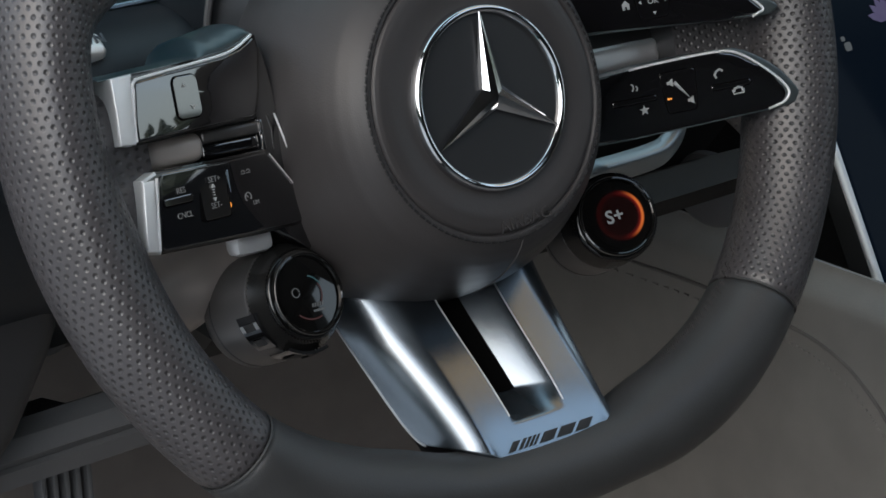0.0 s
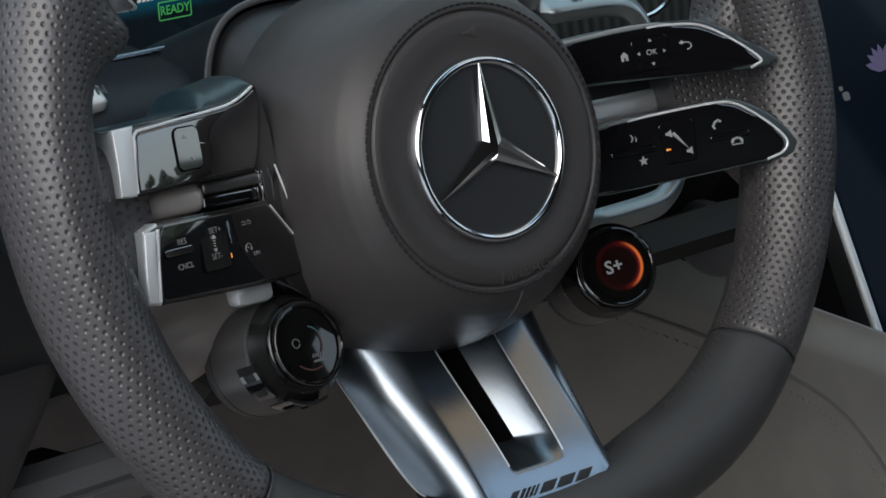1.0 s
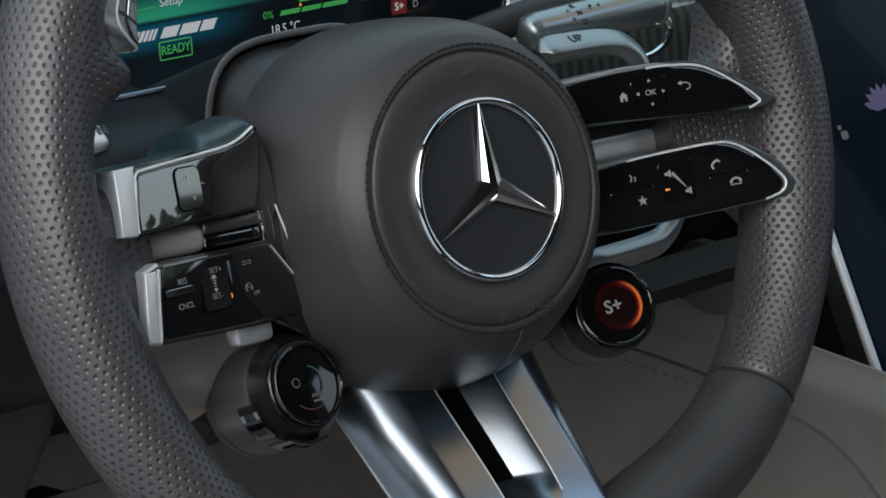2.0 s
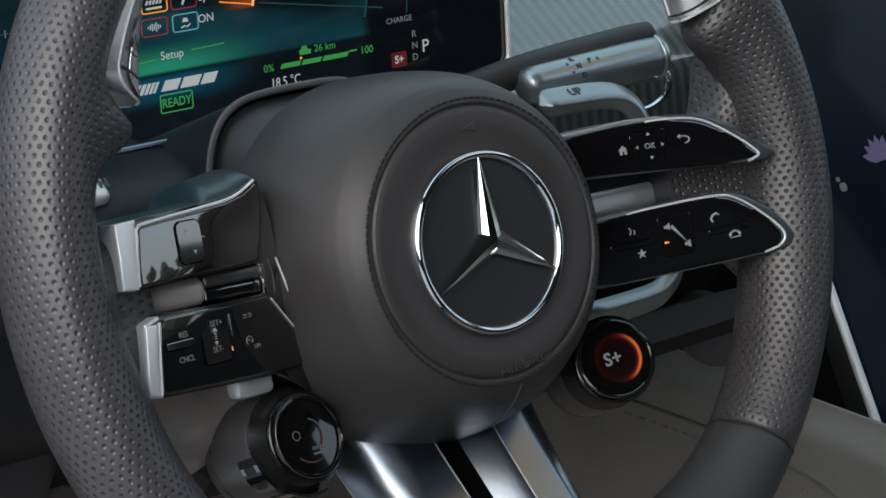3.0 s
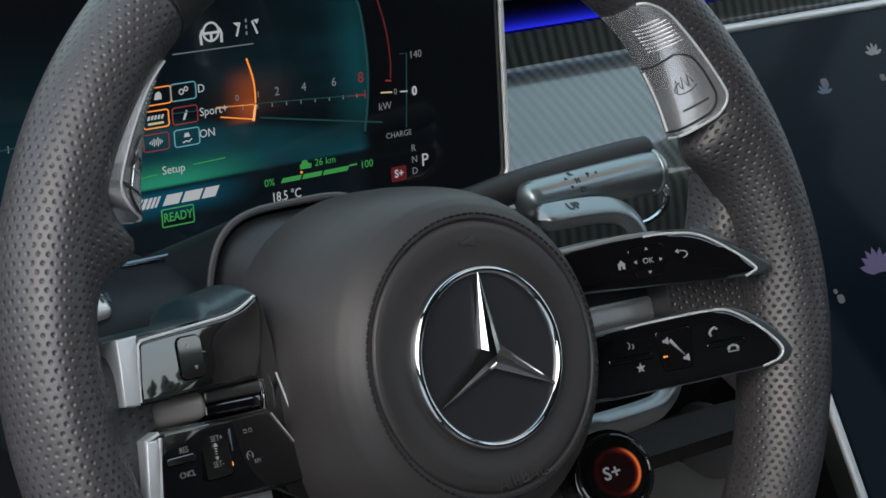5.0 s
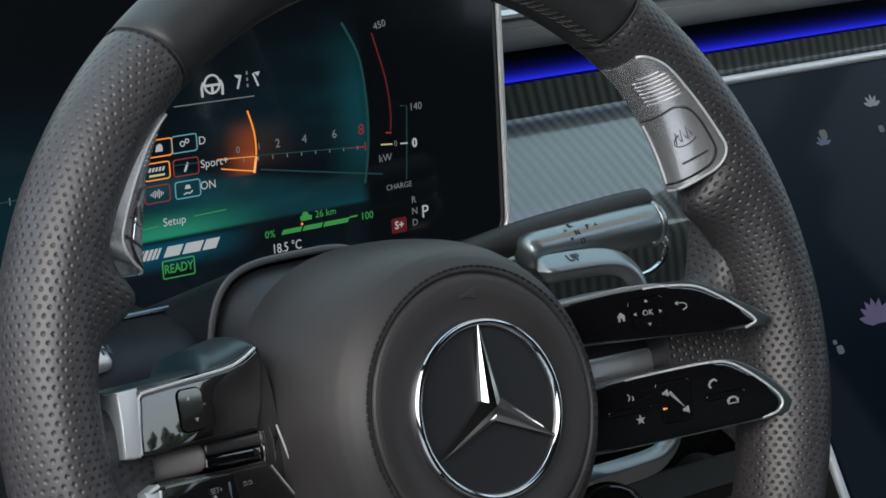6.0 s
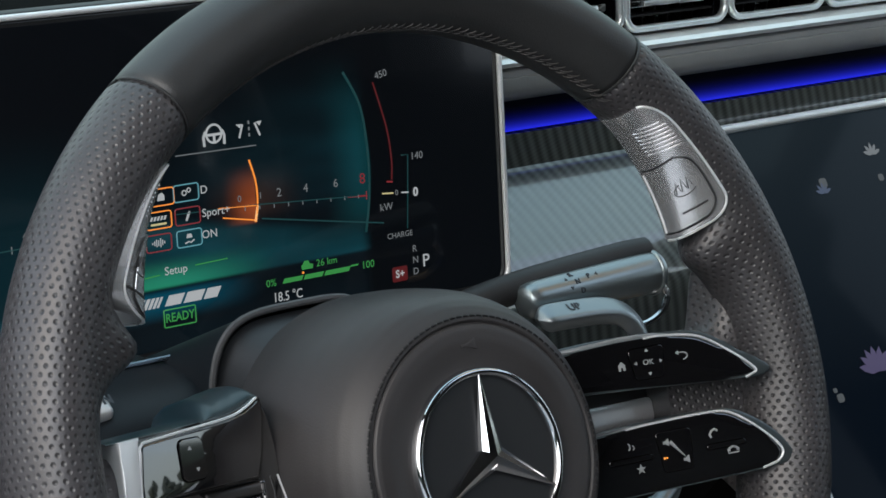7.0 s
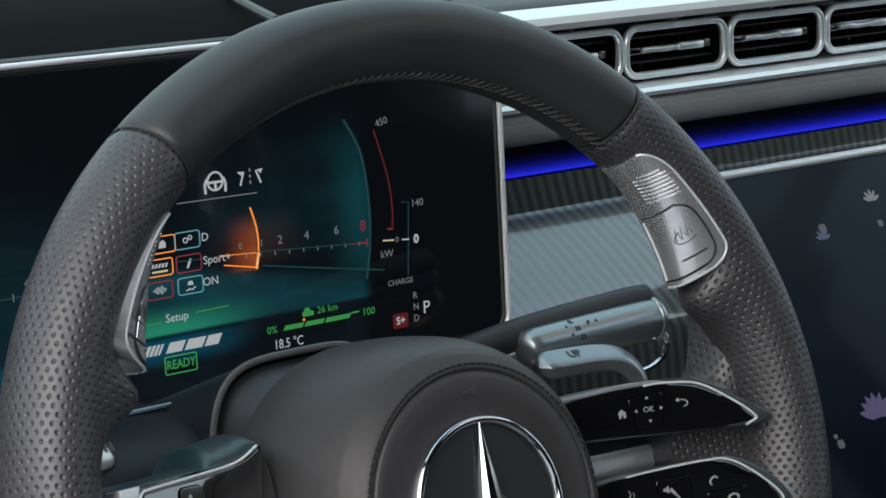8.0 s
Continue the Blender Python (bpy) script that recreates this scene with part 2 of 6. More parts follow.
def rrect(cx, cy, w, h, r, n=5):
    out = []
    for sx, sy, a0 in ((1, 1, 0), (-1, 1, 90), (-1, -1, 180), (1, -1, 270)):
        for i in range(n + 1):
            a = radians(a0 + 90 * i / n)
            out.append((cx + sx * (w / 2 - r) + r * math.cos(a), cy + sy * (h / 2 - r) + r * math.sin(a)))
    return out


def smooth_loop(pts, n=6):
    """A closed Catmull-Rom line through pts."""
    out, k = [], len(pts)
    for i in range(k):
        p = [Vector((*pts[(i + d) % k], 0)) for d in (-1, 0, 1, 2)]
        for j in range(n):
            t = j / n
            q = 0.5 * (2 * p[1] + (p[2] - p[0]) * t + (2 * p[0] - 5 * p[1] + 4 * p[2] - p[3]) * t * t + (3 * p[1] - p[0] - 3 * p[2] + p[3]) * t ** 3)
            out.append((q.x, q.y))
    return out


def smooth_line(pts, n=8):
    out, k = [], len(pts)
    P = [Vector(p) for p in pts]
    for i in range(k - 1):
        p = [P[max(i - 1, 0)], P[i], P[i + 1], P[min(i + 2, k - 1)]]
        for j in range(n):
            t = j / n
            out.append(0.5 * (2 * p[1] + (p[2] - p[0]) * t + (2 * p[0] - 5 * p[1] + 4 * p[2] - p[3]) * t * t + (3 * p[1] - p[0] - 3 * p[2] + p[3]) * t ** 3))
    return out + [P[-1]]


def tube(path, r, n=10, closed=False, flat=1.0, bm=None):
    """A round bar of radius r along path."""
    bm = bm or bmesh.new()
    P = [Vector(p) for p in path]
    k = len(P)
    rings = []
    ref = Vector((0, 0, 1))
    for i in range(k):
        a, b = (P[(i - 1) % k], P[(i + 1) % k]) if closed else (P[max(i - 1, 0)], P[min(i + 1, k - 1)])
        t = (b - a).normalized()
        s = t.cross(ref)
        if s.length < 1e-4:
            s = t.cross(Vector((0, 1, 0)))
        s.normalize()
        w = s.cross(t)
        rings.append([bm.verts.new(P[i] + r * (math.cos(2 * math.pi * j / n) * s + flat * math.sin(2 * math.pi * j / n) * w)) for j in range(n)])
    for i in range(k if closed else k - 1):
        for j in range(n):
            bm.faces.new((rings[i][j], rings[(i + 1) % k][j], rings[(i + 1) % k][(j + 1) % n], rings[i][(j + 1) % n]))
    if not closed:
        bm.faces.new(rings[0])
        bm.faces.new(list(reversed(rings[-1])))
    return bm


def turned(profile, n=48, m=None, closed=False):
    """A body turned about the z axis from (radius, z) pairs."""
    bm = grid(lambda i, a: (profile[i][0] * math.cos(a), profile[i][0] * math.sin(a), profile[i][1]),
              range(len(profile)), [2 * math.pi * j / n for j in range(n)], loop_v=True)
    bmesh.ops.remove_doubles(bm, verts=bm.verts, dist=1e-6)
    if m:
        bm.transform(m)
    return bm


def box(x0, x1, y0, y1, z0, z1, bevel=0.0, segments=2):
    bm = bmesh.new()
    bmesh.ops.create_cube(bm, size=1)
    for v in bm.verts:
        v.co = Vector(((x0 + x1) / 2 + v.co.x * (x1 - x0), (y0 + y1) / 2 + v.co.y * (y1 - y0), (z0 + z1) / 2 + v.co.z * (z1 - z0)))
    if bevel:
        bmesh.ops.bevel(bm, geom=list(bm.edges), offset=bevel, segments=segments, affect="EDGES", profile=0.5)
    return bm


def profile_bar(pts, x0, x1, nx=1, bend=None):
    """A (y, z) outline drawn along x."""
    bm = grid(lambda x, i: (x, pts[i][0], pts[i][1]), span(x0, x1, nx), range(len(pts)), loop_v=True)
    bm.verts.ensure_lookup_table()
    k = len(pts)
    bm.faces.new([bm.verts[i] for i in range(k)])
    bm.faces.new([bm.verts[nx * k + i] for i in reversed(range(k))])
    return bm


def writing(name, text, size, material, parent, m, bold=0.0, depth=0.0001, stretch=1.0, label=""):
    """Words as flat letters, centred at m."""
    cu = bpy.data.curves.new("letters", "FONT")
    cu.body, cu.size, cu.align_x, cu.align_y = text, size, "CENTER", "CENTER"
    cu.extrude, cu.offset, cu.resolution_u = depth, bold, 3
    tmp = bpy.data.objects.new("letters", cu)
    me = bpy.data.meshes.new_from_object(tmp)
    me.name = name
    bpy.data.objects.remove(tmp)
    me.transform(m @ Matrix.Diagonal((stretch, 1, 1, 1)))
    me.materials.clear()
    me.materials.append(material)
    return link(name, me, parent, label)


def at(x, y, z, turn=0):
    return Matrix.Translation((x, y, z)) @ Matrix.Rotation(radians(turn), 4, "Z")


def lerp(a, b, t):
    return a + (b - a) * t


def ease(t):
    t = min(max(t, 0.0), 1.0)
    return t * t * (3 - 2 * t)


# ---------------------------------------------------------------- steering wheel
RIM_R, RIM_B, RIM_P, RIM_A, RIM_C = 0.1668, 0.1629, 12.8, 0.0158, 0.0203
RIM_TILT = pose(-0.0019, 0.0011, 0, -0.93, -1.10, 0)      # the rim sits a little askew on its hub
SEAM_HI, SEAM_LO = 51.5, -42.3
wheel = holder("steering_wheel", pose(0, 0, 0.95, 73.16, 2.2, 0),
               "dark grey leather sports steering wheel with satin metal spoke and switches", "steering wheel")


def bump(x, at_, width):
    return math.exp(-((x - at_) / width) ** 2)


def rim_centre(th):
    s = max(-math.sin(th), 0.0)
    d = math.degrees(math.asin(math.sin(th)))
    r = (RIM_R ** -RIM_P + (s / RIM_B) ** RIM_P) ** (-1 / RIM_P) + 0.0011 * bump(d, -52, 16) + 0.0042 * math.sin(th)
    return Vector((r * math.cos(th), r * math.sin(th), 0))


def rim_point(th, ph, off=0.0, swell=True):
    """A point of the rim: th runs round the wheel, ph round the tube (0 outwards, 90 to the driver, 180 inwards)."""
    c = rim_centre(th)
    t = (rim_centre(th + 1e-3) - rim_centre(th - 1e-3)).normalized()
    n = Vector((t.y, -t.x, 0))
    d = math.degrees(math.asin(math.sin(th)))       # 0 at the wheel's two sides, 90 at its top
    grip, low = 1 + 0.05 * bump(d, -10, 34), ease((-d - 38) / 22) * (1 - ease((-d - 66) / 12))
    a, c_ = RIM_A * grip * (1 + 0.10 * low), RIM_C * grip
    co, si = math.cos(ph), math.sin(ph)
    if co < 0:
        a *= 1 + 0.12 * low
        if swell:
            w = ease((math.degrees(ph) % 360 - 112) / 62)
            a += w * ((0.0105 if math.cos(th) > 0 else 0.0150) * bump(d, 21.5, 5.5 if d < 21.5 else 3.2) + 0.003 * bump(d, -12, 12))
    return RIM_TILT @ (c + n * ((a + off) * co) + Vector((0, 0, (c_ + off) * si)))


def rim_section(name, d0, d1, material, label):
    ths = [radians(d) for d in span(d0, d1, int(abs(d1 - d0)))]
    phs = [2 * math.pi * j / 56 for j in range(56)]
    def fn(th, ph):
        e = min(abs(th - ths[0]), abs(th - ths[-1])) * RIM_R
        return rim_point(th, ph, -0.0012 * math.exp(-(e / 0.0016) ** 2))
    fine = [ths[0], ths[0] + 0.004, ths[0] + 0.009] + ths[1:-1] + [ths[-1] - 0.009, ths[-1] - 0.004, ths[-1]]
    return part(name, grid(fn, fine, phs, loop_v=True, uv=lambda i, j: (fine[i] * RIM_R, j / 56 * 0.1165)), material, wheel, label, smooth=80)


rim_section("rim_leather", SEAM_HI, 180 - SEAM_HI, LEATHER, "smooth dark leather rim section")
rim_section("rim_leather", 180 - SEAM_LO, 360 + SEAM_LO, LEATHER, "smooth dark leather rim section")
rim_section("perforated_grip", SEAM_LO, SEAM_HI, PERF, "perforated dark leather grip")
rim_section("perforated_grip", 180 - SEAM_HI, 180 - SEAM_LO, PERF, "perforated dark leather grip")


def stitch_row(name, d0, d1, ph0, ph1, step=1.35):
    """Crossed hand stitches along the inner side of the rim; they wander from ph0 to ph1."""
    bm = bmesh.new()
    n = int(abs(d1 - d0) / step)
    for i in range(n):
        d = d0 + (d1 - d0) * (i + 0.5) / n
        ph = lerp(ph0, ph1, (i + 0.5) / n)
        for k in (-1, 1):
            a, b = radians(d - 0.5 * k), radians(d + 0.75 * k)
            p = [rim_point(lerp(a, b, f), radians(ph) + (-0.035 + 0.17 * f) * k, 0.0002 + 0.0005 * math.sin(math.pi * f)) for f in (0, 0.35, 0.7, 1)]
            tube(p, 0.00026, 5, bm=bm)
    return part(name, bm, THREAD, wheel, "dark grey cross stitching")


stitch_row("stitching", 50, 92, 166, 166)
stitch_row("stitching", 92, 130, 166, 182)
stitch_row("stitching", -62, -44, 179, 181)
stitch_row("stitching", -44, -8, 181, 193)
stitch_row("stitching", 156, 196, 190, 190)


def seam_ring(d):
    """The piped joint between two leathers."""
    p = [rim_point(radians(d), 2 * math.pi * j / 40, -0.0004) for j in range(40)]
    return part("seam_piping", tube(p, 0.0006, 6, closed=True), LEATHER, wheel)


for d in (SEAM_HI, 180 - SEAM_HI, SEAM_LO, 180 - SEAM_LO):
    seam_ring(d)


def plate_point(d, ph, off, flip, proud=True):
    """A point over the inner side of the rim, lifted on a wedge that grows towards the spoke."""
    th = radians(180 - d if flip else d)
    q = rim_point(th, radians(ph), off, False)
    if proud:
        k = (0.0165 if flip else 0.0122) * min(max((47.0 - d) / 22.0, 0), 1) ** (1.15 if flip else 1.45) * ease((ph - 118) / 62)
        q -= rim_centre(th).normalized() * k
    return q


def rim_plate(name, d0, d1, p0, p1, off, material, flip, label="", ends=(6.0, 3.0), parent=None, deep=False, round_=26):
    """A metal shell that lies on the inner side of the rim; its two front corners are rounded over so many degrees (upper, lower)."""
    nu, nv = 30, 26
    us, vs = [-0.001] + span(0, 1, nu) + [1.001], [-0.001] + span(0, 1, nv) + [1.001]
    def fn(u, v):
        uu, vv = min(max(u, 0), 1), min(max(v, 0), 1)
        uu = 0.5 - 0.5 * math.cos(math.pi * uu)
        edge = u < 0 or u > 1 or v < 0 or v > 1
        d = lerp(d0, d1, uu)
        cut = 0.0
        for gap, size in ((d1 - d, ends[0]), (d - d0, ends[1])):
            e = 1 - min(gap / size, 1.0)
            cut = max(cut, 1 - math.sqrt(max(0.0, 1 - e * e)))
        ph = lerp(p0 + round_ * cut, p1, vv)
        return plate_point(d, ph, off - (0.0022 if edge else 0.0), flip, not (edge and deep))
    return part(name, grid(fn, us, vs), material, parent or wheel, label, smooth=50)


for flip in (False, True):
    F0, B0 = (138, 226) if flip else (122, 204)                  # front edge of the plate
    plate = rim_plate("thumb_plate", 25.8 if flip else 25.2, 46.8, F0, B0, 0.0006, BRUSHED, flip, "satin metal plate set into the rim", deep=True)
    button = rim_plate("plate_button", 26.6, 36.8, F0 + 12, B0 - 5, 0.0012, BRUSHED, flip, "satin metal button with a small mark", ends=(3.4, 2.6), parent=plate, round_=16)

    def on_plate(name, pts, r, material, parent, off=0.0012, label=""):
        line = [plate_point(d, f, off, flip) for d, f in pts]
        return part(name, tube(line, r, 6), material, parent, label)

    for i in range(8):
        w0, w1 = (131 + (5 if i == 7 else 0) + F0 - 122, 172 - (8 if i == 7 else 0))
        on_plate("grille_rib", [(38.6 + i * 0.66 + 0.032 * (f - 152), f) for f in span(w0, w1, 10)], 0.00028 if flip else 0.00040, BRUSHED, plate, 0.0006)
    # highlight along the plate's outline, drawn as a thin silver bar
    rim_line = []
    for k in range(41):
        d = lerp(25.9 if flip else 25.3, 46.7, 0.5 - 0.5 * math.cos(math.pi * k / 40))
        e = max(1 - min((46.8 - d) / 6.0, 1.0), 1 - min((d - (25.8 if flip else 25.2)) / 3.0, 1.0))
        rim_line.append((d, F0 + 26 * (1 - math.sqrt(max(0.0, 1 - e * e))) + 1.0))
    on_plate("plate_edge", [(rim_line[0][0], f) for f in span(B0 - 6, rim_line[0][1] + 2, 8)] + rim_line, 0.00055, SILVER, plate, 0.0005, "outer edge drawn bright")
    edge = [(26.4, B0 - 8), (26.3, F0 + 32), (26.6, F0 + 20), (28.0, F0 + 12), (30.0, F0 + 10.5), (33.4, F0 + 10.5), (35.6, F0 + 14), (36.9, F0 + 25)]
    on_plate("button_edge", [(q.x, q.y) for q in smooth_line([(a, b, 0) for a, b in edge], 6)], 0.0005, DARK, plate, 0.0008, "dark joint round the button")
    on_plate("button_joint", [(37.0, f) for f in span(F0 + 25, B0 - 8, 12)], 0.0004, DARK, plate, 0.0008)
    on_plate("button_line", [(d, B0 - 10) for d in span(26.6, 36.4, 10)], 0.0004, SILVER, plate, 0.0014, "bright line along the button")
    on_plate("mark", [(28.6 + 0.010 * (f - 152), f) for f in span(140, 164, 8)], 0.00050, GREYMETAL, button)
    on_plate("mark", [(32.0 + 1.0 * math.sin(a), 152 + 12 * math.cos(a)) for a in span(-2.4, 1.2, 16)], 0.00028, GREYMETAL, button)
    for k in range(3):
        on_plate("mark", [(31.7, 162 - 6 * k), (33.6, 159 - 6 * k), (31.9, 157 - 6 * k)], 0.00028, GREYMETAL, button)


# airbag cover
HUB = Vector((-0.0004, 0.0, 0.0))
# radius, height, squareness and centre of each ring, from the middle outwards
HUB_ROWS = [(0.0005, 0.0126, 2.0, -0.0085), (0.034, 0.0126, 2.0, -0.0085), (0.0375, 0.0129, 2.0, -0.0085), (0.044, 0.0137, 2.0, -0.0085), (0.0480, 0.0135, 2.0, -0.0085), (0.0497, 0.0129, 2.0, -0.0085),
            (0.0506, 0.0117, 2.0, -0.0085), (0.0515, 0.0127, 2.0, -0.0085), (0.0527, 0.0126, 2.0, -0.0085), (0.0545, 0.0113, 2.0, -0.0087), (0.0575, 0.0084, 2.02, -0.0089), (0.0605, 0.0045, 2.05, -0.0092),
            (0.0633, -0.0005, 2.06, -0.0096), (0.0658, -0.0065, 2.12, -0.0102), (0.0682, -0.0138, 2.18, -0.0108), (0.0702, -0.0222, 2.24, -0.0114), (0.0718, -0.0312, 2.28, -0.0118), (0.0729, -0.0400, 2.28, -0.0120), (0.0733, -0.0480, 2.28, -0.0120)]


def hub_radius(r, n, a):
    return r / (abs(math.cos(a)) ** n + abs(math.sin(a)) ** n) ** (1 / n)


def hub_point(i, a):
    k = min(int(i), len(HUB_ROWS) - 2)
    f = i - k
    r, z, n, cy = [lerp(x, y, f) for x, y in zip(HUB_ROWS[k], HUB_ROWS[k + 1])]
    q = hub_radius(r, n, a)
    return HUB + Vector((q * math.cos(a), cy + q * math.sin(a), z))


cover = part("airbag_cover", grid(hub_point, span(0, len(HUB_ROWS) - 1, 72), [2 * math.pi * j / 96 for j in range(96)], loop_v=True), AIRBAG, wheel,
             "smooth dark leather airbag cover", smooth=60)
bm = bmesh.new()
for i in range(108):
    a = 2 * math.pi * i / 108
    tube([HUB + Vector((0.0531 * math.cos(b), 0.0531 * math.sin(b) - 0.0085, 0.01245 + 0.00030 * math.sin(math.pi * f))) for f, b in ((f, a + f * 0.040) for f in (0, 0.33, 0.66, 1))], 0.00050, 5, bm=bm)
part("stitching", bm, THREAD_DARK, cover, "ring of dark thread stitches")
writing("raised_word", "AIRBAG", 0.0062, AIRBAG, cover, at(0.0065, -0.0556, 0.0137, 5), bold=0.0, depth=0.0003, stretch=1.15)
part("bottom_seam", tube([hub_point(i, radians(-84)) for i in span(9, 17, 20)], 0.0004, 5), THREAD, cover)

horn = prism([(-0.0035, -0.0005), (-0.0035, 0.0005), (0.0, 0.0008), (0.0035, 0.0022), (0.0035, -0.0022), (0.0, -0.0008)], 0.0, 0.0003, 0.0001)
horn.transform(at(-0.0005, 0.0338, 0.01365, 4))
part("raised_mark", horn, AIRBAG, cover)

# emblem: ring, plate and three-pointed shape
E = Vector((0, -0.0092, 0.0148))
ring_r = 0.0326
part("emblem_plate", turned([(0.0, -0.0012), (0.0325, -0.0012), (0.0325, -0.004)], 64, Matrix.Translation(E)), PLATE, cover, "matte black round plate")
part("emblem_ring", turned([(ring_r - 0.0018, -0.0025), (ring_r - 0.0017, -0.0002), (ring_r - 0.0009, 0.0010), (ring_r + 0.0002, 0.0014), (ring_r + 0.0012, 0.0008), (ring_r + 0.0018, -0.0008), (ring_r + 0.0019, -0.0035)], 96, Matrix.Translation(E)),
     CHROME, cover, "polished chrome ring", smooth=70)
bm = bmesh.new()
SC_ = E + Vector((0.0006, 0.0010, 0))
mid = bm.verts.new(SC_ + Vector((0, 0, 0.0037)))
tips, notch, feet = [], [], []
for k in range(3):
    a, b = radians(90 + 120 * k), radians(150 + 120 * k)
    tips.append(bm.verts.new(SC_ + Vector((0.0322 * math.cos(a), 0.0322 * math.sin(a), 0.0008))))
    notch.append(bm.verts.new(SC_ + Vector((0.0053 * math.cos(b), 0.0053 * math.sin(b), 0.0008))))
    feet.append(bm.verts.new(SC_ + Vector((0.0056 * math.cos(b), 0.0056 * math.sin(b), -0.0020))))
step = []                                     # each facet breaks once between its edge and the ridge
for k in range(3):
    q = notch[k].co.lerp(mid.co, 0.42)
    q.z = SC_.z + 0.0025
    step.append(bm.verts.new(q))
for k in range(3):
    for a, b, flip in ((notch[k - 1], step[k - 1], False), (notch[k], step[k], True)):
        for tri_ in ((b, a, tips[k]), (mid, b, tips[k])):
            bm.faces.new(tri_[::-1] if flip else tri_)
    bm.faces.new((notch[k], tips[k], feet[k]))
    bm.faces.new((notch[k - 1], feet[k - 1], tips[k]))
part("emblem_star", bm, CHROME, cover, "polished chrome three-pointed shape", smooth=0)


# lower spoke of satin metal with a slot
def spoke_row(v):
    """Half widths and heights of the face and of the flank at v from the hub (0) to the rim (1)."""
    y = lerp(-0.056, -0.1425, v)
    u = min(v, 0.95)
    wf = lerp(0.0300, 0.0278, v)
    zf = lerp(-0.036, 0.0165, 0.55 * ease(u * 0.95 + 0.02) + 0.45 * u) - 0.0045 * (max(0.0, v - 0.95) / 0.05) ** 2
    wo = lerp(0.054, 0.0385, v ** 0.8)
    zo = lerp(-0.060, -0.010, v)
    return y, wf, zf, wo, zo


def spoke_rise(x):
    """How far the lower end draws back towards its rounded corners."""
    d = max(x - 0.0190, 0.0)
    return 6000 * d ** 3 if d < 0.0088 else 0.0041 + 0.75 * (d - 0.0088)


def spoke_fn(s, v):
    y, wf, zf, wo, zo = spoke_row(v)
    sg = 1 if s >= 0 else -1
    s = abs(s)
    inside = ease((v - 0.20) / 0.07) * min(1.0, max(0.0, (0.83 - v) / 0.11))
    ws, dep = lerp(0.0152, 0.0124, v), 0.0110 * inside
    wb = 0.0016 if sg > 0 else ws - 0.0022
    if s <= 1:                                # floor of the slot
        return Vector((sg * wb * s, y, zf - dep))
    if s <= 2:                                # its wall
        f = s - 1
        return Vector((sg * lerp(wb, ws, f), y, zf - dep * (1 - f) ** (1.25 if sg > 0 else 1.0)))
    if s <= 3:                                # the flat face round the slot
        x = lerp(ws, wf, s - 2)
        z = zf - 0.0004 * (s - 2) ** 2
    else:                                     # the shoulder that rolls over into the flank
        g = s - 3
        x, z = lerp(wf, wo, g), lerp(zf - 0.0004, zo, 0.42 * g ** 1.25 + 0.58 * g ** 4.5)
    y += spoke_rise(x) * v ** 9
    return Vector((sg * x, y, z))


S_HALF = [0.0, 0.5, 1.0, 1.03, 1.25, 1.5, 1.75, 1.93, 2.0, 2.06] + [2.2 + 0.1 * i for i in range(8)] + [3 + i / 18 for i in range(19)]
S_ALL = [-s for s in reversed(S_HALF[1:])] + S_HALF
spoke = part("lower_spoke", grid(spoke_fn, S_ALL, span(0, 1, 140)), SATIN, wheel, "satin silver metal lower spoke with a slot", smooth=28)
part("slot_floor", grid(lambda x, v: spoke_fn(x, v) + Vector((0, 0, 0.0006)), span(-1.04, 1.04, 8), span(0.235, 0.722, 24)), GAP, spoke, "black slot floor")
for sg in (1, -1):                             # polished edge of the slot
    part("slot_edge", tube([spoke_fn(2.0 * sg, v) + Vector((0, 0, 0.0001)) for v in span(0.24, 0.80, 24)], 0.00032, 6), SATIN_SOFT, spoke, "polished slot edge")
for sg in (1, -1):                             # thin lighter bar along the outer edge of the flanks
    part("spoke_edge", tube([spoke_fn(3.99 * sg, v) for v in span(0.05, 0.97, 30)], 0.0005, 6), SATIN_SOFT, spoke, "outer edge drawn bright")
part("spoke_back", grid(lambda s, v: Vector((s * spoke_row(v)[3] * 0.9, spoke_row(v)[0], spoke_row(v)[4] - 0.004 - 0.004 * (1 - s * s))), span(-1, 1, 8), span(0, 1, 10)), DARK, spoke)


def spoke_top(x, y):
    v = 1.0
    for _ in range(8):
        v = (y - spoke_rise(abs(x)) * v ** 9 + 0.056) / (-0.1425 + 0.056)
    _, wf, zf, _, _ = spoke_row(v)
    return zf - 0.0004 * (max(0.0, abs(x) - 0.0126) / (wf - 0.0126)) ** 2


def slanted(cx, cy, w, h, shear):
    return [(cx - w / 2 - shear, cy - h / 2), (cx + w / 2 - shear, cy - h / 2), (cx + w / 2 + shear, cy + h / 2), (cx - w / 2 + shear, cy + h / 2)]


# dark raised maker's mark, drawn as plain slanted bars
for x, w in ((-0.0172, 0.0030), (-0.0132, 0.0014), (-0.0107, 0.0012), (-0.0085, 0.0010), (-0.0065, 0.0008), (-0.0008, 0.0062), (0.0078, 0.0070), (0.0165, 0.0062)):
    part("mark_bar", prism(slanted(x, -0.1352, w, 0.0031, 0.0020), 0.0001, 0.0007, 0.0001, spoke_top), MATTE, spoke)


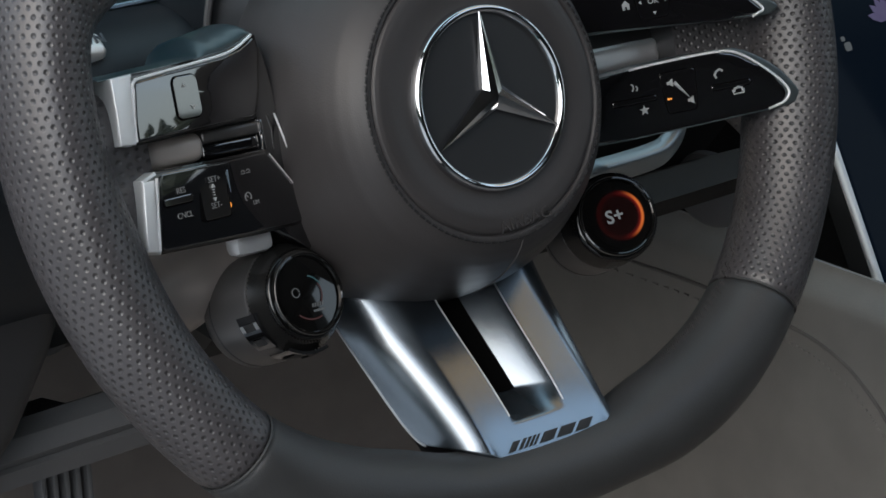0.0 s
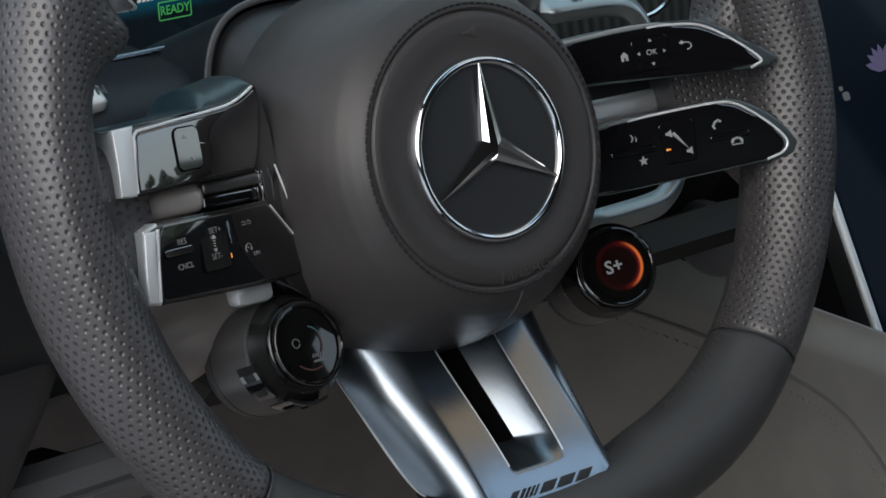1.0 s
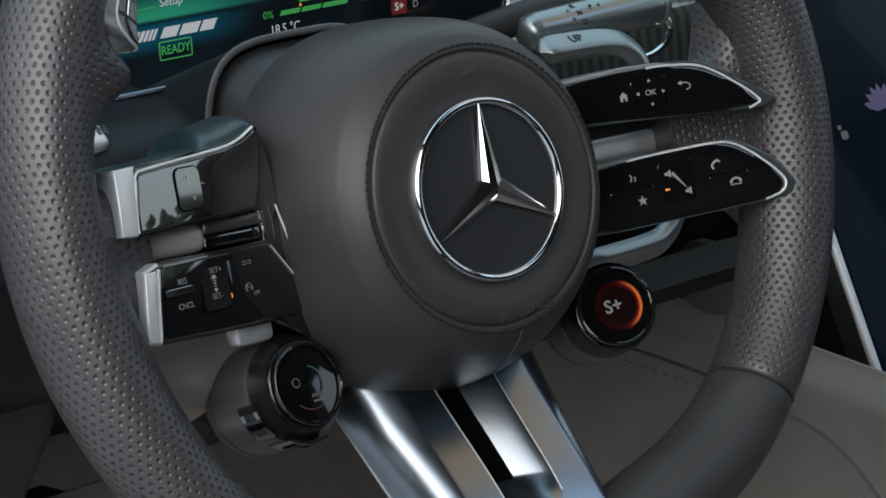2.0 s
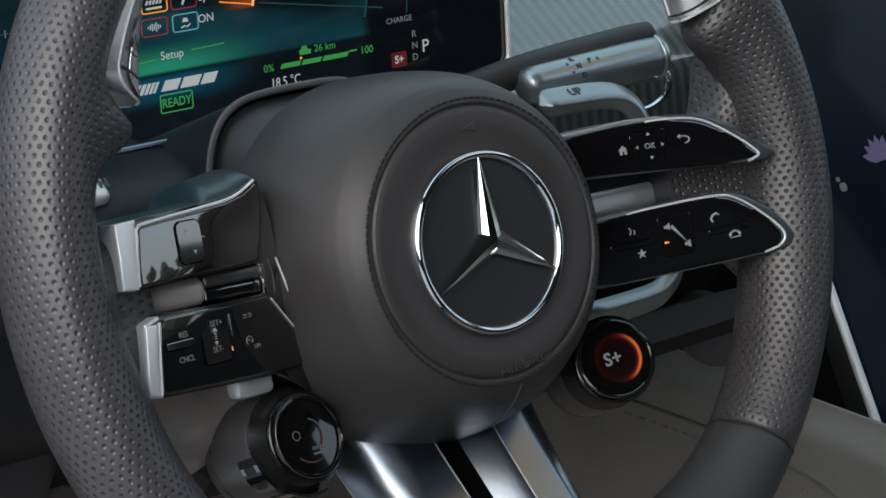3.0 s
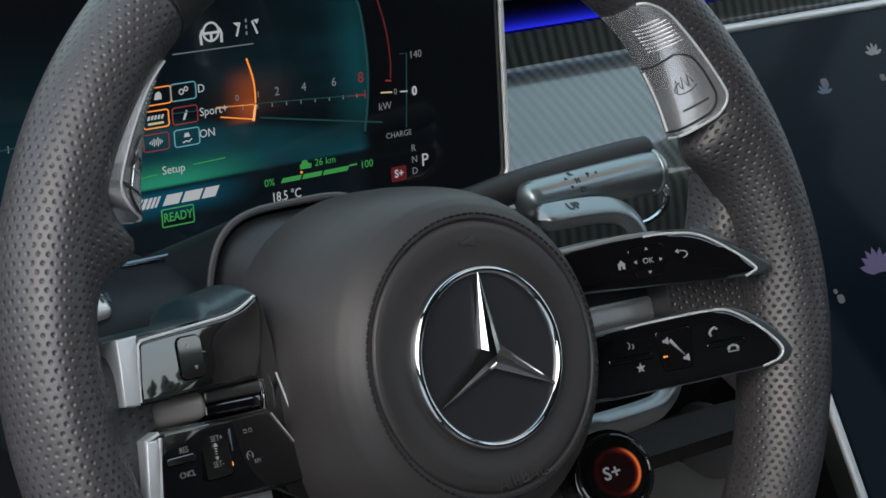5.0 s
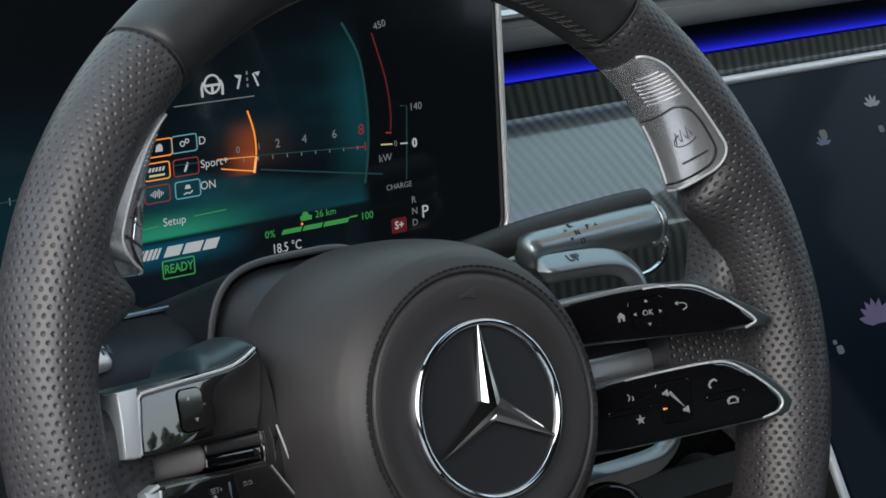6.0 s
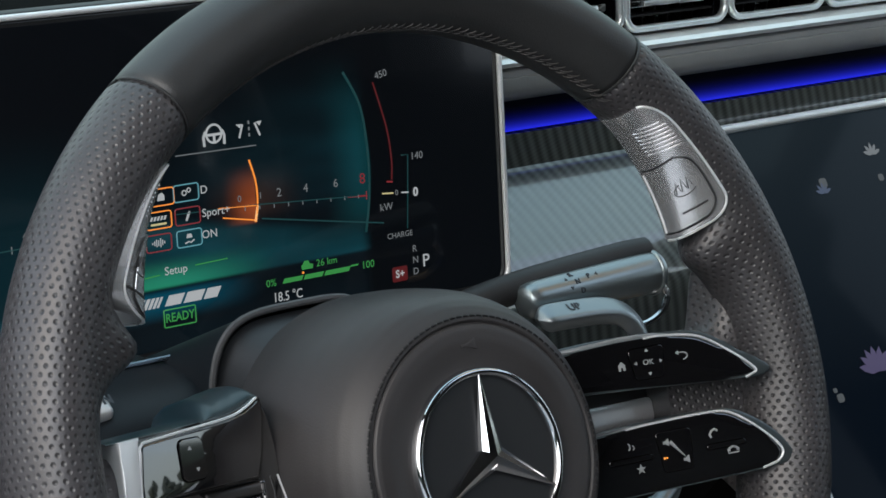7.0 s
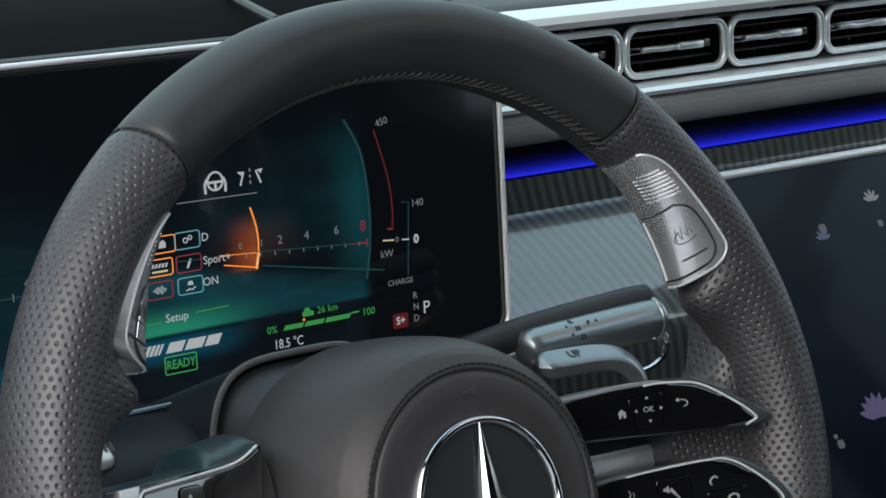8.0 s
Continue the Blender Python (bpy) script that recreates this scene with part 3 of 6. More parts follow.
# side spokes in perforated leather behind the switch panels
def side_spoke(flip):
    sg = -1 if flip else 1
    def fn(u, a):
        x = lerp(0.130 if flip else 0.117, 0.165, u)
        f = ease((u - 0.45) / 0.55)
        top, bot = 0.018 + 0.015 * f, -0.036 - 0.026 * f
        if not flip:
            top = 0.0225 + 0.034 * ease((u - 0.44) / 0.32) ** 1.7
        cy, hy = (top + bot) / 2, (top - bot) / 2
        cz, hz = lerp(-0.019 if flip else -0.024, -0.006 if flip else -0.008, u), lerp(0.011, 0.016, u)
        co, si = math.cos(a), math.sin(a)
        k = 0.55
        return Vector((sg * x, cy + hy * math.copysign(abs(co) ** k, co), cz + hz * math.copysign(abs(si) ** k, si)))
    us = span(0, 1, 16)
    angs = [2 * math.pi * j / 48 for j in range(49)]
    bm = grid(fn, us, angs[:48], loop_v=True, uv=lambda i, j: (fn(us[i], angs[j]).x * 0.9 + fn(us[i], angs[j]).z * 0.7, fn(us[i], angs[j]).y))
    bm.verts.ensure_lookup_table()
    bm.faces.new([bm.verts[j] for j in range(48)])
    part("side_spoke", bm, PERF, wheel, "perforated leather side spoke", smooth=60)


side_spoke(False)
side_spoke(True)

# satin bars in the gaps between the upper and lower panels
part("gap_bar", box(0.060, 0.1190, -0.0108, -0.0005, -0.046, -0.0235, 0.0028, 4), PLATE_METAL, wheel, "satin metal bar in the gap between panels")
bar = part("gap_bar", box(-0.1390, -0.1035, -0.0112, -0.0010, -0.040, -0.0150, 0.0040, 5), BRONZE, wheel, "warm satin metal bar in the gap between panels")
part("bar_step", box(-0.1038, -0.0792, -0.0112, -0.0060, -0.046, -0.0185, 0.0015, 3), GLOSS, bar)
part("bar_step", box(-0.1038, -0.0792, -0.0058, -0.0012, -0.046, -0.0170, 0.0014, 3), GREYMETAL, bar)
part("bar_end", box(-0.0797, -0.0786, -0.0120, -0.0012, -0.046, -0.0165, 0.0004), CHROME, bar)


# switch panels: the plane leans towards the hub
def pad_z(x, y):
    z = -0.018 + 0.31 * (abs(x) - 0.074)
    return z + 0.110 * (y + 0.0255) if x < 0 and y < -0.009 else z      # the lower panel on this side faces a little more downwards


def lift(p):
    """The outer ends of the panels rise over the rim."""
    if p.x > 0:
        d = 0.005 + 0.085 * (p.x - 0.074)
        p.x -= 0.725 * d
        p.z += d


def lifted(bm):
    for v in bm.verts:
        lift(v.co)
    return bm


def pad(name, trim, face, line, label, depth=0.014, metal=None, black_from=None):
    body = part(name, lifted(prism(trim, -depth, -0.0004, 0.0011, pad_z, 3)), metal or TRIM, wheel, label)
    if black_from is not None:  # only the outer end is bright metal
        body.data.materials.append(INKBLACK)
        for f in body.data.polygons:
            f.material_index = 1 if f.center.x > black_from else 0
    part("glossy_face", lifted(prism(face, -0.004, 0.0, 0.0016 if metal else 0.0009, pad_z, 4)), GLOSS, body, "gloss black touch panel")
    if line:
        path = [p for p in smooth_line([(x, y, pad_z(x, y) - 0.0002) for x, y in line])]
        for q in path:
            lift(q)
        part("bright_edge", tube(path, 0.00055, 6), SILVER, body, "polished bright edge line")
    return body


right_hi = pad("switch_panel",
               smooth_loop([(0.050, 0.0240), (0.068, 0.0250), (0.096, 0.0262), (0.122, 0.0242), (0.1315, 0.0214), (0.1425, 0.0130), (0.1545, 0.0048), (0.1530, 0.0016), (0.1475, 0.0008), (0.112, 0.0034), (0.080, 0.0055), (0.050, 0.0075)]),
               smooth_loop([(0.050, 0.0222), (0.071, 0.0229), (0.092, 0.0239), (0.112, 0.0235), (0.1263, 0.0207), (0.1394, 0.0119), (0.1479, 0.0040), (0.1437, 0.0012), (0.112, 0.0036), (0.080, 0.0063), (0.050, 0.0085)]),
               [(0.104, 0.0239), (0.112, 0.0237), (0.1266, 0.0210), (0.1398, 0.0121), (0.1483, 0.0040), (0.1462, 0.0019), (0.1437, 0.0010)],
               "gloss black switch panel with satin metal trim", metal=TRIM_SHADED)
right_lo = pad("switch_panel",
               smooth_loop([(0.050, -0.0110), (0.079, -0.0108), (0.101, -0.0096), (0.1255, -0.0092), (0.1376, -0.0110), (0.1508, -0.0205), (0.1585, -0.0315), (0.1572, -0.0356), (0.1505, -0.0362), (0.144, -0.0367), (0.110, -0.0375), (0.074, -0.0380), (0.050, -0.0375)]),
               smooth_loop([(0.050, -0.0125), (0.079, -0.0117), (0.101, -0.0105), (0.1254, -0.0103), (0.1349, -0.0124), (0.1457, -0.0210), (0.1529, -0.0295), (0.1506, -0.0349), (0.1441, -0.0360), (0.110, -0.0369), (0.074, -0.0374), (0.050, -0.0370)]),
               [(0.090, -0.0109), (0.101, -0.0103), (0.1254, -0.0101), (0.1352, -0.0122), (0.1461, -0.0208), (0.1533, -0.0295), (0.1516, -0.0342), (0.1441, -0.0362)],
               "gloss black switch panel with satin metal trim", metal=TRIM_SHADED)
# paler strip paints the trim's sheen, which dies away towards the tip
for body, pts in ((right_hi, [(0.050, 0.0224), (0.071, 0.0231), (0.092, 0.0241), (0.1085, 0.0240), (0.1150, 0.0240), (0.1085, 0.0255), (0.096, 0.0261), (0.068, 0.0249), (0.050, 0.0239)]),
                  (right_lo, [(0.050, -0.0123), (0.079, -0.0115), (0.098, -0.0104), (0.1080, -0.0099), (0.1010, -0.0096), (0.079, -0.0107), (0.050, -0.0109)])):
    part("upper_trim", lifted(prism(pts, -0.008, 0.0, 0.0005, pad_z, 2)), TRIM_LIT, body, "satin metal upper edge, painted brighter")
left_hi = pad("switch_panel",
              [(-0.1458, 0.0222), (-0.1360, 0.0226), (-0.1200, 0.0230), (-0.1060, 0.0238), (-0.0915, 0.0248), (-0.0838, 0.0264), (-0.0760, 0.0294), (-0.0734, 0.0285), (-0.0726, 0.0222), (-0.0765, 0.0080), (-0.0803, -0.0008), (-0.1411, -0.0011), (-0.1470, -0.0002), (-0.1460, 0.0110)],
              [(-0.1361, 0.0165), (-0.1359, 0.0184), (-0.1348, 0.0195), (-0.1330, 0.0199), (-0.1203, 0.0207), (-0.1063, 0.0215), (-0.0918, 0.0225), (-0.0828, 0.0245), (-0.0756, 0.0276), (-0.0742, 0.0268), (-0.0740, 0.0225), (-0.0778, 0.0080), (-0.0815, 0.0004), (-0.1131, 0.0001), (-0.1375, -0.0004), (-0.1386, 0.0006), (-0.1380, 0.0070)],
              [(-0.1392, 0.0000), (-0.1384, 0.0080), (-0.1366, 0.0166), (-0.1363, 0.0188), (-0.1350, 0.0201), (-0.1332, 0.0206), (-0.1201, 0.0215), (-0.1060, 0.0224), (-0.0915, 0.0235), (-0.0836, 0.0253), (-0.0759, 0.0286)],
              "gloss black switch panel with satin metal trim", black_from=-0.1372)


def cap_point(x, v):
    """The dark upper side of the panel: a narrow band that widens into a rounded end beside the airbag."""
    line = [(-0.150, 0.0222), (-0.136, 0.0225), (-0.106, 0.0237), (-0.0915, 0.0247), (-0.0838, 0.0263), (-0.0760, 0.0292), (-0.0722, 0.0280)]
    y = line[-1][1]
    for (xa, ya), (xb, yb) in zip(line, line[1:]):
        if xa <= x <= xb:
            y = lerp(ya, yb, (x - xa) / (xb - xa))
    wide = ease((x + 0.1035) / 0.0085) * math.sqrt(max(0.0, 1 - max(0.0, (x + 0.0900) / 0.0185) ** 2))
    h, dep = 0.0014 + 0.0066 * wide, 0.014 + 0.006 * wide
    a = v * math.pi / 2
    return Vector((x, y + h * math.sin(a), pad_z(x, 0) - 0.0026 - dep * (1 - math.cos(a)) - 0.004 * v))


part("top_cap", grid(cap_point, span(-0.150, -0.0722, 70), [-0.15] + span(0, 1.0, 12) + [1.35, 1.7, 2.0]), CAP, left_hi, "dark satin metal upper side", smooth=60)
left_lo = pad("switch_panel",
              [(-0.1412, -0.0128), (-0.1345, -0.0108), (-0.1150, -0.0112), (-0.0800, -0.0118), (-0.0782, -0.0138), (-0.0690, -0.0248), (-0.0655, -0.0290), (-0.0632, -0.0405), (-0.0700, -0.0412), (-0.0880, -0.0408), (-0.1080, -0.0400), (-0.1370, -0.0385), (-0.1430, -0.0368), (-0.1428, -0.0300)],
              [(-0.1345, -0.0168), (-0.1338, -0.0130), (-0.1318, -0.0118), (-0.1150, -0.0121), (-0.1011, -0.0126), (-0.0806, -0.0126), (-0.0790, -0.0145), (-0.0695, -0.0258), (-0.0664, -0.0296), (-0.0640, -0.0396), (-0.0700, -0.0402), (-0.0880, -0.0399), (-0.1080, -0.0391), (-0.1354, -0.0377), (-0.1366, -0.0360)],
              [(-0.1374, -0.0372), (-0.1352, -0.0168), (-0.1345, -0.0130)],
              "gloss black switch panel with satin metal trim", black_from=-0.1365)
for name_, pts, r in (("bright_blade", [(-0.0718, -0.0001), (-0.0703, -0.0055), (-0.0692, -0.0130), (-0.0659, -0.0292)], 0.00042), ("bright_edge", [(-0.0790, -0.0138), (-0.0695, -0.0250), (-0.0662, -0.0290)], 0.0003)):
    part(name_, tube([(x, y, pad_z(x, y) + 0.0001) for x, y in pts], r, 6), SILVER, left_lo, "thin polished edge")

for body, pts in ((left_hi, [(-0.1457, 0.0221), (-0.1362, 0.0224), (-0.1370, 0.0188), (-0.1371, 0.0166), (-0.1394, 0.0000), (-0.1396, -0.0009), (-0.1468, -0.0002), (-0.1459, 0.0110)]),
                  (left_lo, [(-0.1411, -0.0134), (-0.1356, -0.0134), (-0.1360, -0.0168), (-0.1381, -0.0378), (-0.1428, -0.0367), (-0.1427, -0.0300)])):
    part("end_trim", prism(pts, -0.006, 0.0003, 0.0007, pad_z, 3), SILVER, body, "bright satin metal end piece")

# gloss black housing between the panels and the airbag
part("panel_housing", prism([(-0.0800, 0.0270), (-0.0742, 0.0286), (-0.0712, 0.0227), (-0.0693, 0.0131), (-0.0686, -0.0036), (-0.0661, -0.0208), (-0.0632, -0.0381), (-0.0602, -0.0465), (-0.0608, -0.0500), (-0.0634, -0.0517), (-0.0690, -0.0480), (-0.0820, -0.0400)],
                            -0.030, -0.0010, 0.0012, pad_z), GLOSS, wheel, "gloss black housing beside the airbag")


# marks and keys on the panels
def on_pad(x, y, turn=0, up=0.0002):
    a = math.atan(0.42) if x > 0 else -math.atan(0.31)
    p = Vector((x, y, pad_z(x, y) + up))
    lift(p)
    return Matrix.Translation(p) @ Matrix.Rotation(-a, 4, "Y") @ Matrix.Rotation(radians(turn), 4, "Z")


def mark(name, pts, x, y, parent, material=WHITE_INK, h=0.0002, turn=0):
    bm = prism(pts, 0, h)
    bm.transform(on_pad(x, y, turn))
    return part(name, bm, material, parent)


def key(x, y, w, h, r, parent, height=0.0005, turn=0, label="gloss black key", taper=0.0):
    """A key in a narrow dark gap; taper narrows its lower end."""
    def outline(d):
        return [(px * (1 - taper * (0.5 - py / h)), py) for px, py in rrect(0, 0, w + d, h + d, r + d / 2)]

    for nm, d, z, b, mt in (("key_gap", 0.0009, 0.00012, 0.0, GAP), ("key", 0.0, height, min(0.00025, height / 2), GLOSS)):
        bm = prism(outline(d), -0.001, z, b, None, 2)
        bm.transform(on_pad(x, y, turn, 0))
        part(nm, bm, mt, parent, label if nm == "key" else "", smooth=0)


key(0.1040, 0.0140, 0.0155, 0.0125, 0.002, right_hi, 0.0002, taper=0.25)
writing("key_word", "OK", 0.0032, WHITE_INK, right_hi, on_pad(0.1040, 0.0142, -3, 0.0006))
tri = [(-0.0008, -0.0005), (0.0008, -0.0005), (0, 0.0008)]
for dx, dy, a in ((0, 0.0048, 0), (0, -0.0046, 180), (-0.0062, 0.0002, 90), (0.0062, -0.0002, -90)):
    bm = prism(tri, 0, 0.0002)
    bm.transform(on_pad(0.1040 + dx * 0.85, 0.0142 + dy, a, 0.0005))
    part("arrow_mark", bm, WHITE_INK, right_hi)
mark("home_mark", [(0.8 * px, 0.8 * py) for px, py in [(-0.0018, -0.0022), (-0.0005, -0.0022), (-0.0005, -0.0006), (0.0005, -0.0006), (0.0005, -0.0022), (0.0018, -0.0022), (0.0018, 0.0003), (0.0022, 0.0003), (0, 0.0024), (-0.0022, 0.0003), (-0.0018, 0.0003)]], 0.0930, 0.0143, right_hi)
bm = tube([(0.0022 * math.cos(a) , 0.0014 * math.sin(a), 0) for a in span(-1.4, 1.5, 10)] + [(-0.0016, 0.0014, 0)], 0.0003, 5)
bm.transform(on_pad(0.1186, 0.0143, -4))
part("back_mark", bm, WHITE_INK, right_hi)
mark("arrow_mark", [(0, -0.0010), (0, 0.0010), (-0.0015, 0)], 0.1172, 0.0158, right_hi)

key(0.0900, -0.0232, 0.0185, 0.0018, 0.0008, right_lo, 0.0004)
key(0.1302, -0.0240, 0.0165, 0.0018, 0.0008, right_lo, 0.0004)
key(0.1090, -0.0225, 0.0150, 0.0160, 0.0015, right_lo, 0.0002, taper=0.2)
star = []
for i in range(10):
    r, a = (0.0021 if i % 2 == 0 else 0.0009), radians(90 + 36 * i)
    star.append((r * math.cos(a), r * math.sin(a)))
mark("star_mark", star, 0.0934, -0.0274, right_lo)
mark("volume_mark", [(-0.0002, 0.0045), (0.0012, 0.0045), (0.0005, -0.0045)], 0.1093, -0.0226, right_lo, h=0.0009, turn=38)
mark("speaker_mark", [(-0.0015, -0.0006), (-0.0006, -0.0006), (0.0007, -0.0015), (0.0007, 0.0015), (-0.0006, 0.0006), (-0.0015, 0.0006)], 0.1056, -0.0188, right_lo, h=0.0009)
mark("speaker_mark", [(-0.0015, -0.0006), (-0.0006, -0.0006), (0.0007, -0.0015), (0.0007, 0.0015), (-0.0006, 0.0006), (-0.0015, 0.0006)], 0.1130, -0.0268, right_lo, h=0.0009)
for x, y, w in ((0.0893, -0.0178, 0.0012), (0.0912, -0.0184, 0.0008)):
    bm = tube([(w * math.cos(a), w * math.sin(a) * 1.2, 0) for a in span(-1.2, 1.2, 6)], 0.00028, 5)
    bm.transform(on_pad(x, y))
    part("voice_mark", bm, WHITE_INK, right_lo)
for x, y, t in ((0.1255, -0.0186, 40), (0.1327, -0.0265, 0)):
    bm = tube([(-0.0019, -0.0007, 0), (-0.0016, 0.0006, 0), (0, 0.0011, 0), (0.0016, 0.0006, 0), (0.0019, -0.0007, 0)], 0.0005, 6)
    bm.transform(on_pad(x, y, t))
    part("phone_mark", bm, WHITE_INK, right_lo)
bm = tube([(-0.0024, 0.0003, 0), (-0.0022, -0.0014, 0), (0.0022, -0.0014, 0), (0.0024, 0.0003, 0)], 0.0003, 5)
bm.transform(on_pad(0.1327, -0.0265))
part("phone_mark", bm, WHITE_INK, right_lo)
mark("amber_light", [(-0.0003, -0.0004), (0.0002, -0.0004), (0.0003, 0.0004), (-0.0002, 0.0004)], 0.1037, -0.0249, right_lo, AMBER, 0.0007)
mark("amber_light", [(-0.0002, -0.0003), (0.0002, -0.0003), (0.0002, 0.0003), (-0.0002, 0.0003)], 0.1047, -0.0249, right_lo, AMBER, 0.0007)

key(-0.1130, 0.0116, 0.0122, 0.0145, 0.0025, left_hi, 0.0007)
mark("arrow_mark", tri, -0.1140, 0.0155, left_hi, h=0.0009)
mark("arrow_mark", [(-x, -y) for x, y in tri], -0.1115, 0.0080, left_hi, h=0.0009)
key(-0.1262, -0.0220, 0.0140, 0.0024, 0.0009, left_lo, 0.0005)
key(-0.1090, -0.0222, 0.0135, 0.0180, 0.0012, left_lo, 0.0003)
writing("key_word", "SET+", 0.0029, GREY_INK, left_lo, on_pad(-0.1085, -0.0178, 0, 0.0008))
writing("key_word", "SET-", 0.0029, GREY_INK, left_lo, on_pad(-0.1089, -0.0268, 0, 0.0008))
writing("key_word", "RES", 0.0029, GREY_INK, left_lo, on_pad(-0.1245, -0.0190, 0, 0.0004))
writing("key_word", "CNCL", 0.0029, GREY_INK, left_lo, on_pad(-0.1240, -0.0275, 0, 0.0004))
mark("arrow_mark", [(-0.0007, -0.0003), (0.0007, -0.0003), (0, 0.0010)], -0.1094, -0.0203, left_lo, h=0.0008)
mark("arrow_mark", [(-0.0007, 0.0003), (0.0007, 0.0003), (0, -0.0010)], -0.1094, -0.0243, left_lo, h=0.0008)
for i in range(3):
    mark("arrow_dot", rrect(0, 0, 0.0004, 0.0004, 0.0001, 1), -0.1094, -0.0213 - 0.0009 * i, left_lo, h=0.0008)
mark("amber_light", rrect(0, 0, 0.0007, 0.0016, 0.0002, 1), -0.1018, -0.0279, left_lo, AMBER)
mark("speed_mark", [(-0.0006, 0.0042), (0.0008, 0.0046), (0.0004, -0.0042), (0.0001, -0.0042)], -0.1015, -0.0195, left_lo, SATIN)
bm = tube([(0.0021 * math.cos(a), 0.0021 * math.sin(a), 0) for a in span(-0.6, 4.0, 14)], 0.0003, 5)
tube([(0, 0, 0), (-0.0013, 0.0012, 0)], 0.0003, 5, bm=bm)
bmesh.ops.scale(bm, vec=(0.75, 0.75, 0.75), verts=bm.verts)
bm.transform(on_pad(-0.0925, -0.0268))
part("gauge_mark", bm, GREY_INK, left_lo)
writing("key_word", "LIM", 0.0021, GREY_INK, left_lo, on_pad(-0.0888, -0.0293, 0, 0.0002))
for dx in (-0.0012, 0.0014):
    bm = tube([(-0.0013, 0.0006, 0), (-0.0004, 0.0012, 0), (0.0008, 0.0011, 0), (0.0012, 0, 0)], 0.0003, 5)
    tube([(-0.0014, -0.0006, 0), (0.0014, -0.0006, 0)], 0.0003, 5, bm=bm)
    bmesh.ops.scale(bm, vec=(0.65, 0.65, 0.65), verts=bm.verts)
    bm.transform(on_pad(-0.0923 + dx, -0.0180))
    part("car_mark", bm, GREY_INK, left_lo)


# rotary dials below the panels
def ring_light(name):
    """A soft ring that glows red, brightest at its right side."""
    m = mat(name, (0.004, 0.004, 0.004), 0.05, coat=0.3)
    n, l = m.node_tree.nodes, m.node_tree.links
    b = n["Principled BSDF"]
    co = n.new("ShaderNodeTexCoord")
    ln = n.new("ShaderNodeVectorMath")
    ln.operation = "LENGTH"
    l.new(co.outputs["Object"], ln.inputs[0])
    sp = n.new("ShaderNodeSeparateXYZ")
    l.new(co.outputs["Object"], sp.inputs[0])

    def rng(v, a, b_, c0=0.0, c1=1.0):
        r = n.new("ShaderNodeMapRange")
        r.interpolation_type = "SMOOTHSTEP"
        r.inputs["From Min"].default_value, r.inputs["From Max"].default_value = a, b_
        r.inputs["To Min"].default_value, r.inputs["To Max"].default_value = c0, c1
        l.new(v, r.inputs["Value"])
        return r.outputs[0]

    d = ln.outputs["Value"]
    ring = math_node(n, l, "MULTIPLY", rng(d, 0.0074, 0.0092), rng(d, 0.0108, 0.0094))
    hot = math_node(n, l, "MULTIPLY", math_node(n, l, "MULTIPLY", rng(d, 0.0087, 0.0096), rng(d, 0.0107, 0.0099)), rng(sp.outputs[0], 0.002, 0.0095))
    side = rng(sp.outputs[0], -0.002, 0.010, 0.06, 1.0)
    fill = rng(d, 0.0105, 0.0095, 0.0, 0.03)
    x = n.new("ShaderNodeCombineXYZ")
    red = math_node(n, l, "ADD", math_node(n, l, "MULTIPLY", ring, side), fill)
    l.new(math_node(n, l, "ADD", math_node(n, l, "MULTIPLY", red, 0.13), math_node(n, l, "MULTIPLY", hot, 0.40)), x.inputs[0])
    l.new(math_node(n, l, "ADD", math_node(n, l, "MULTIPLY", red, 0.006), math_node(n, l, "MULTIPLY", hot, 0.11)), x.inputs[1])
    l.new(math_node(n, l, "ADD", math_node(n, l, "MULTIPLY", red, 0.006), math_node(n, l, "MULTIPLY", hot, 0.02)), x.inputs[2])
    l.new(x.outputs[0], b.inputs["Emission Color"])
    b.inputs["Emission Strength"].default_value = 1.0
    return m


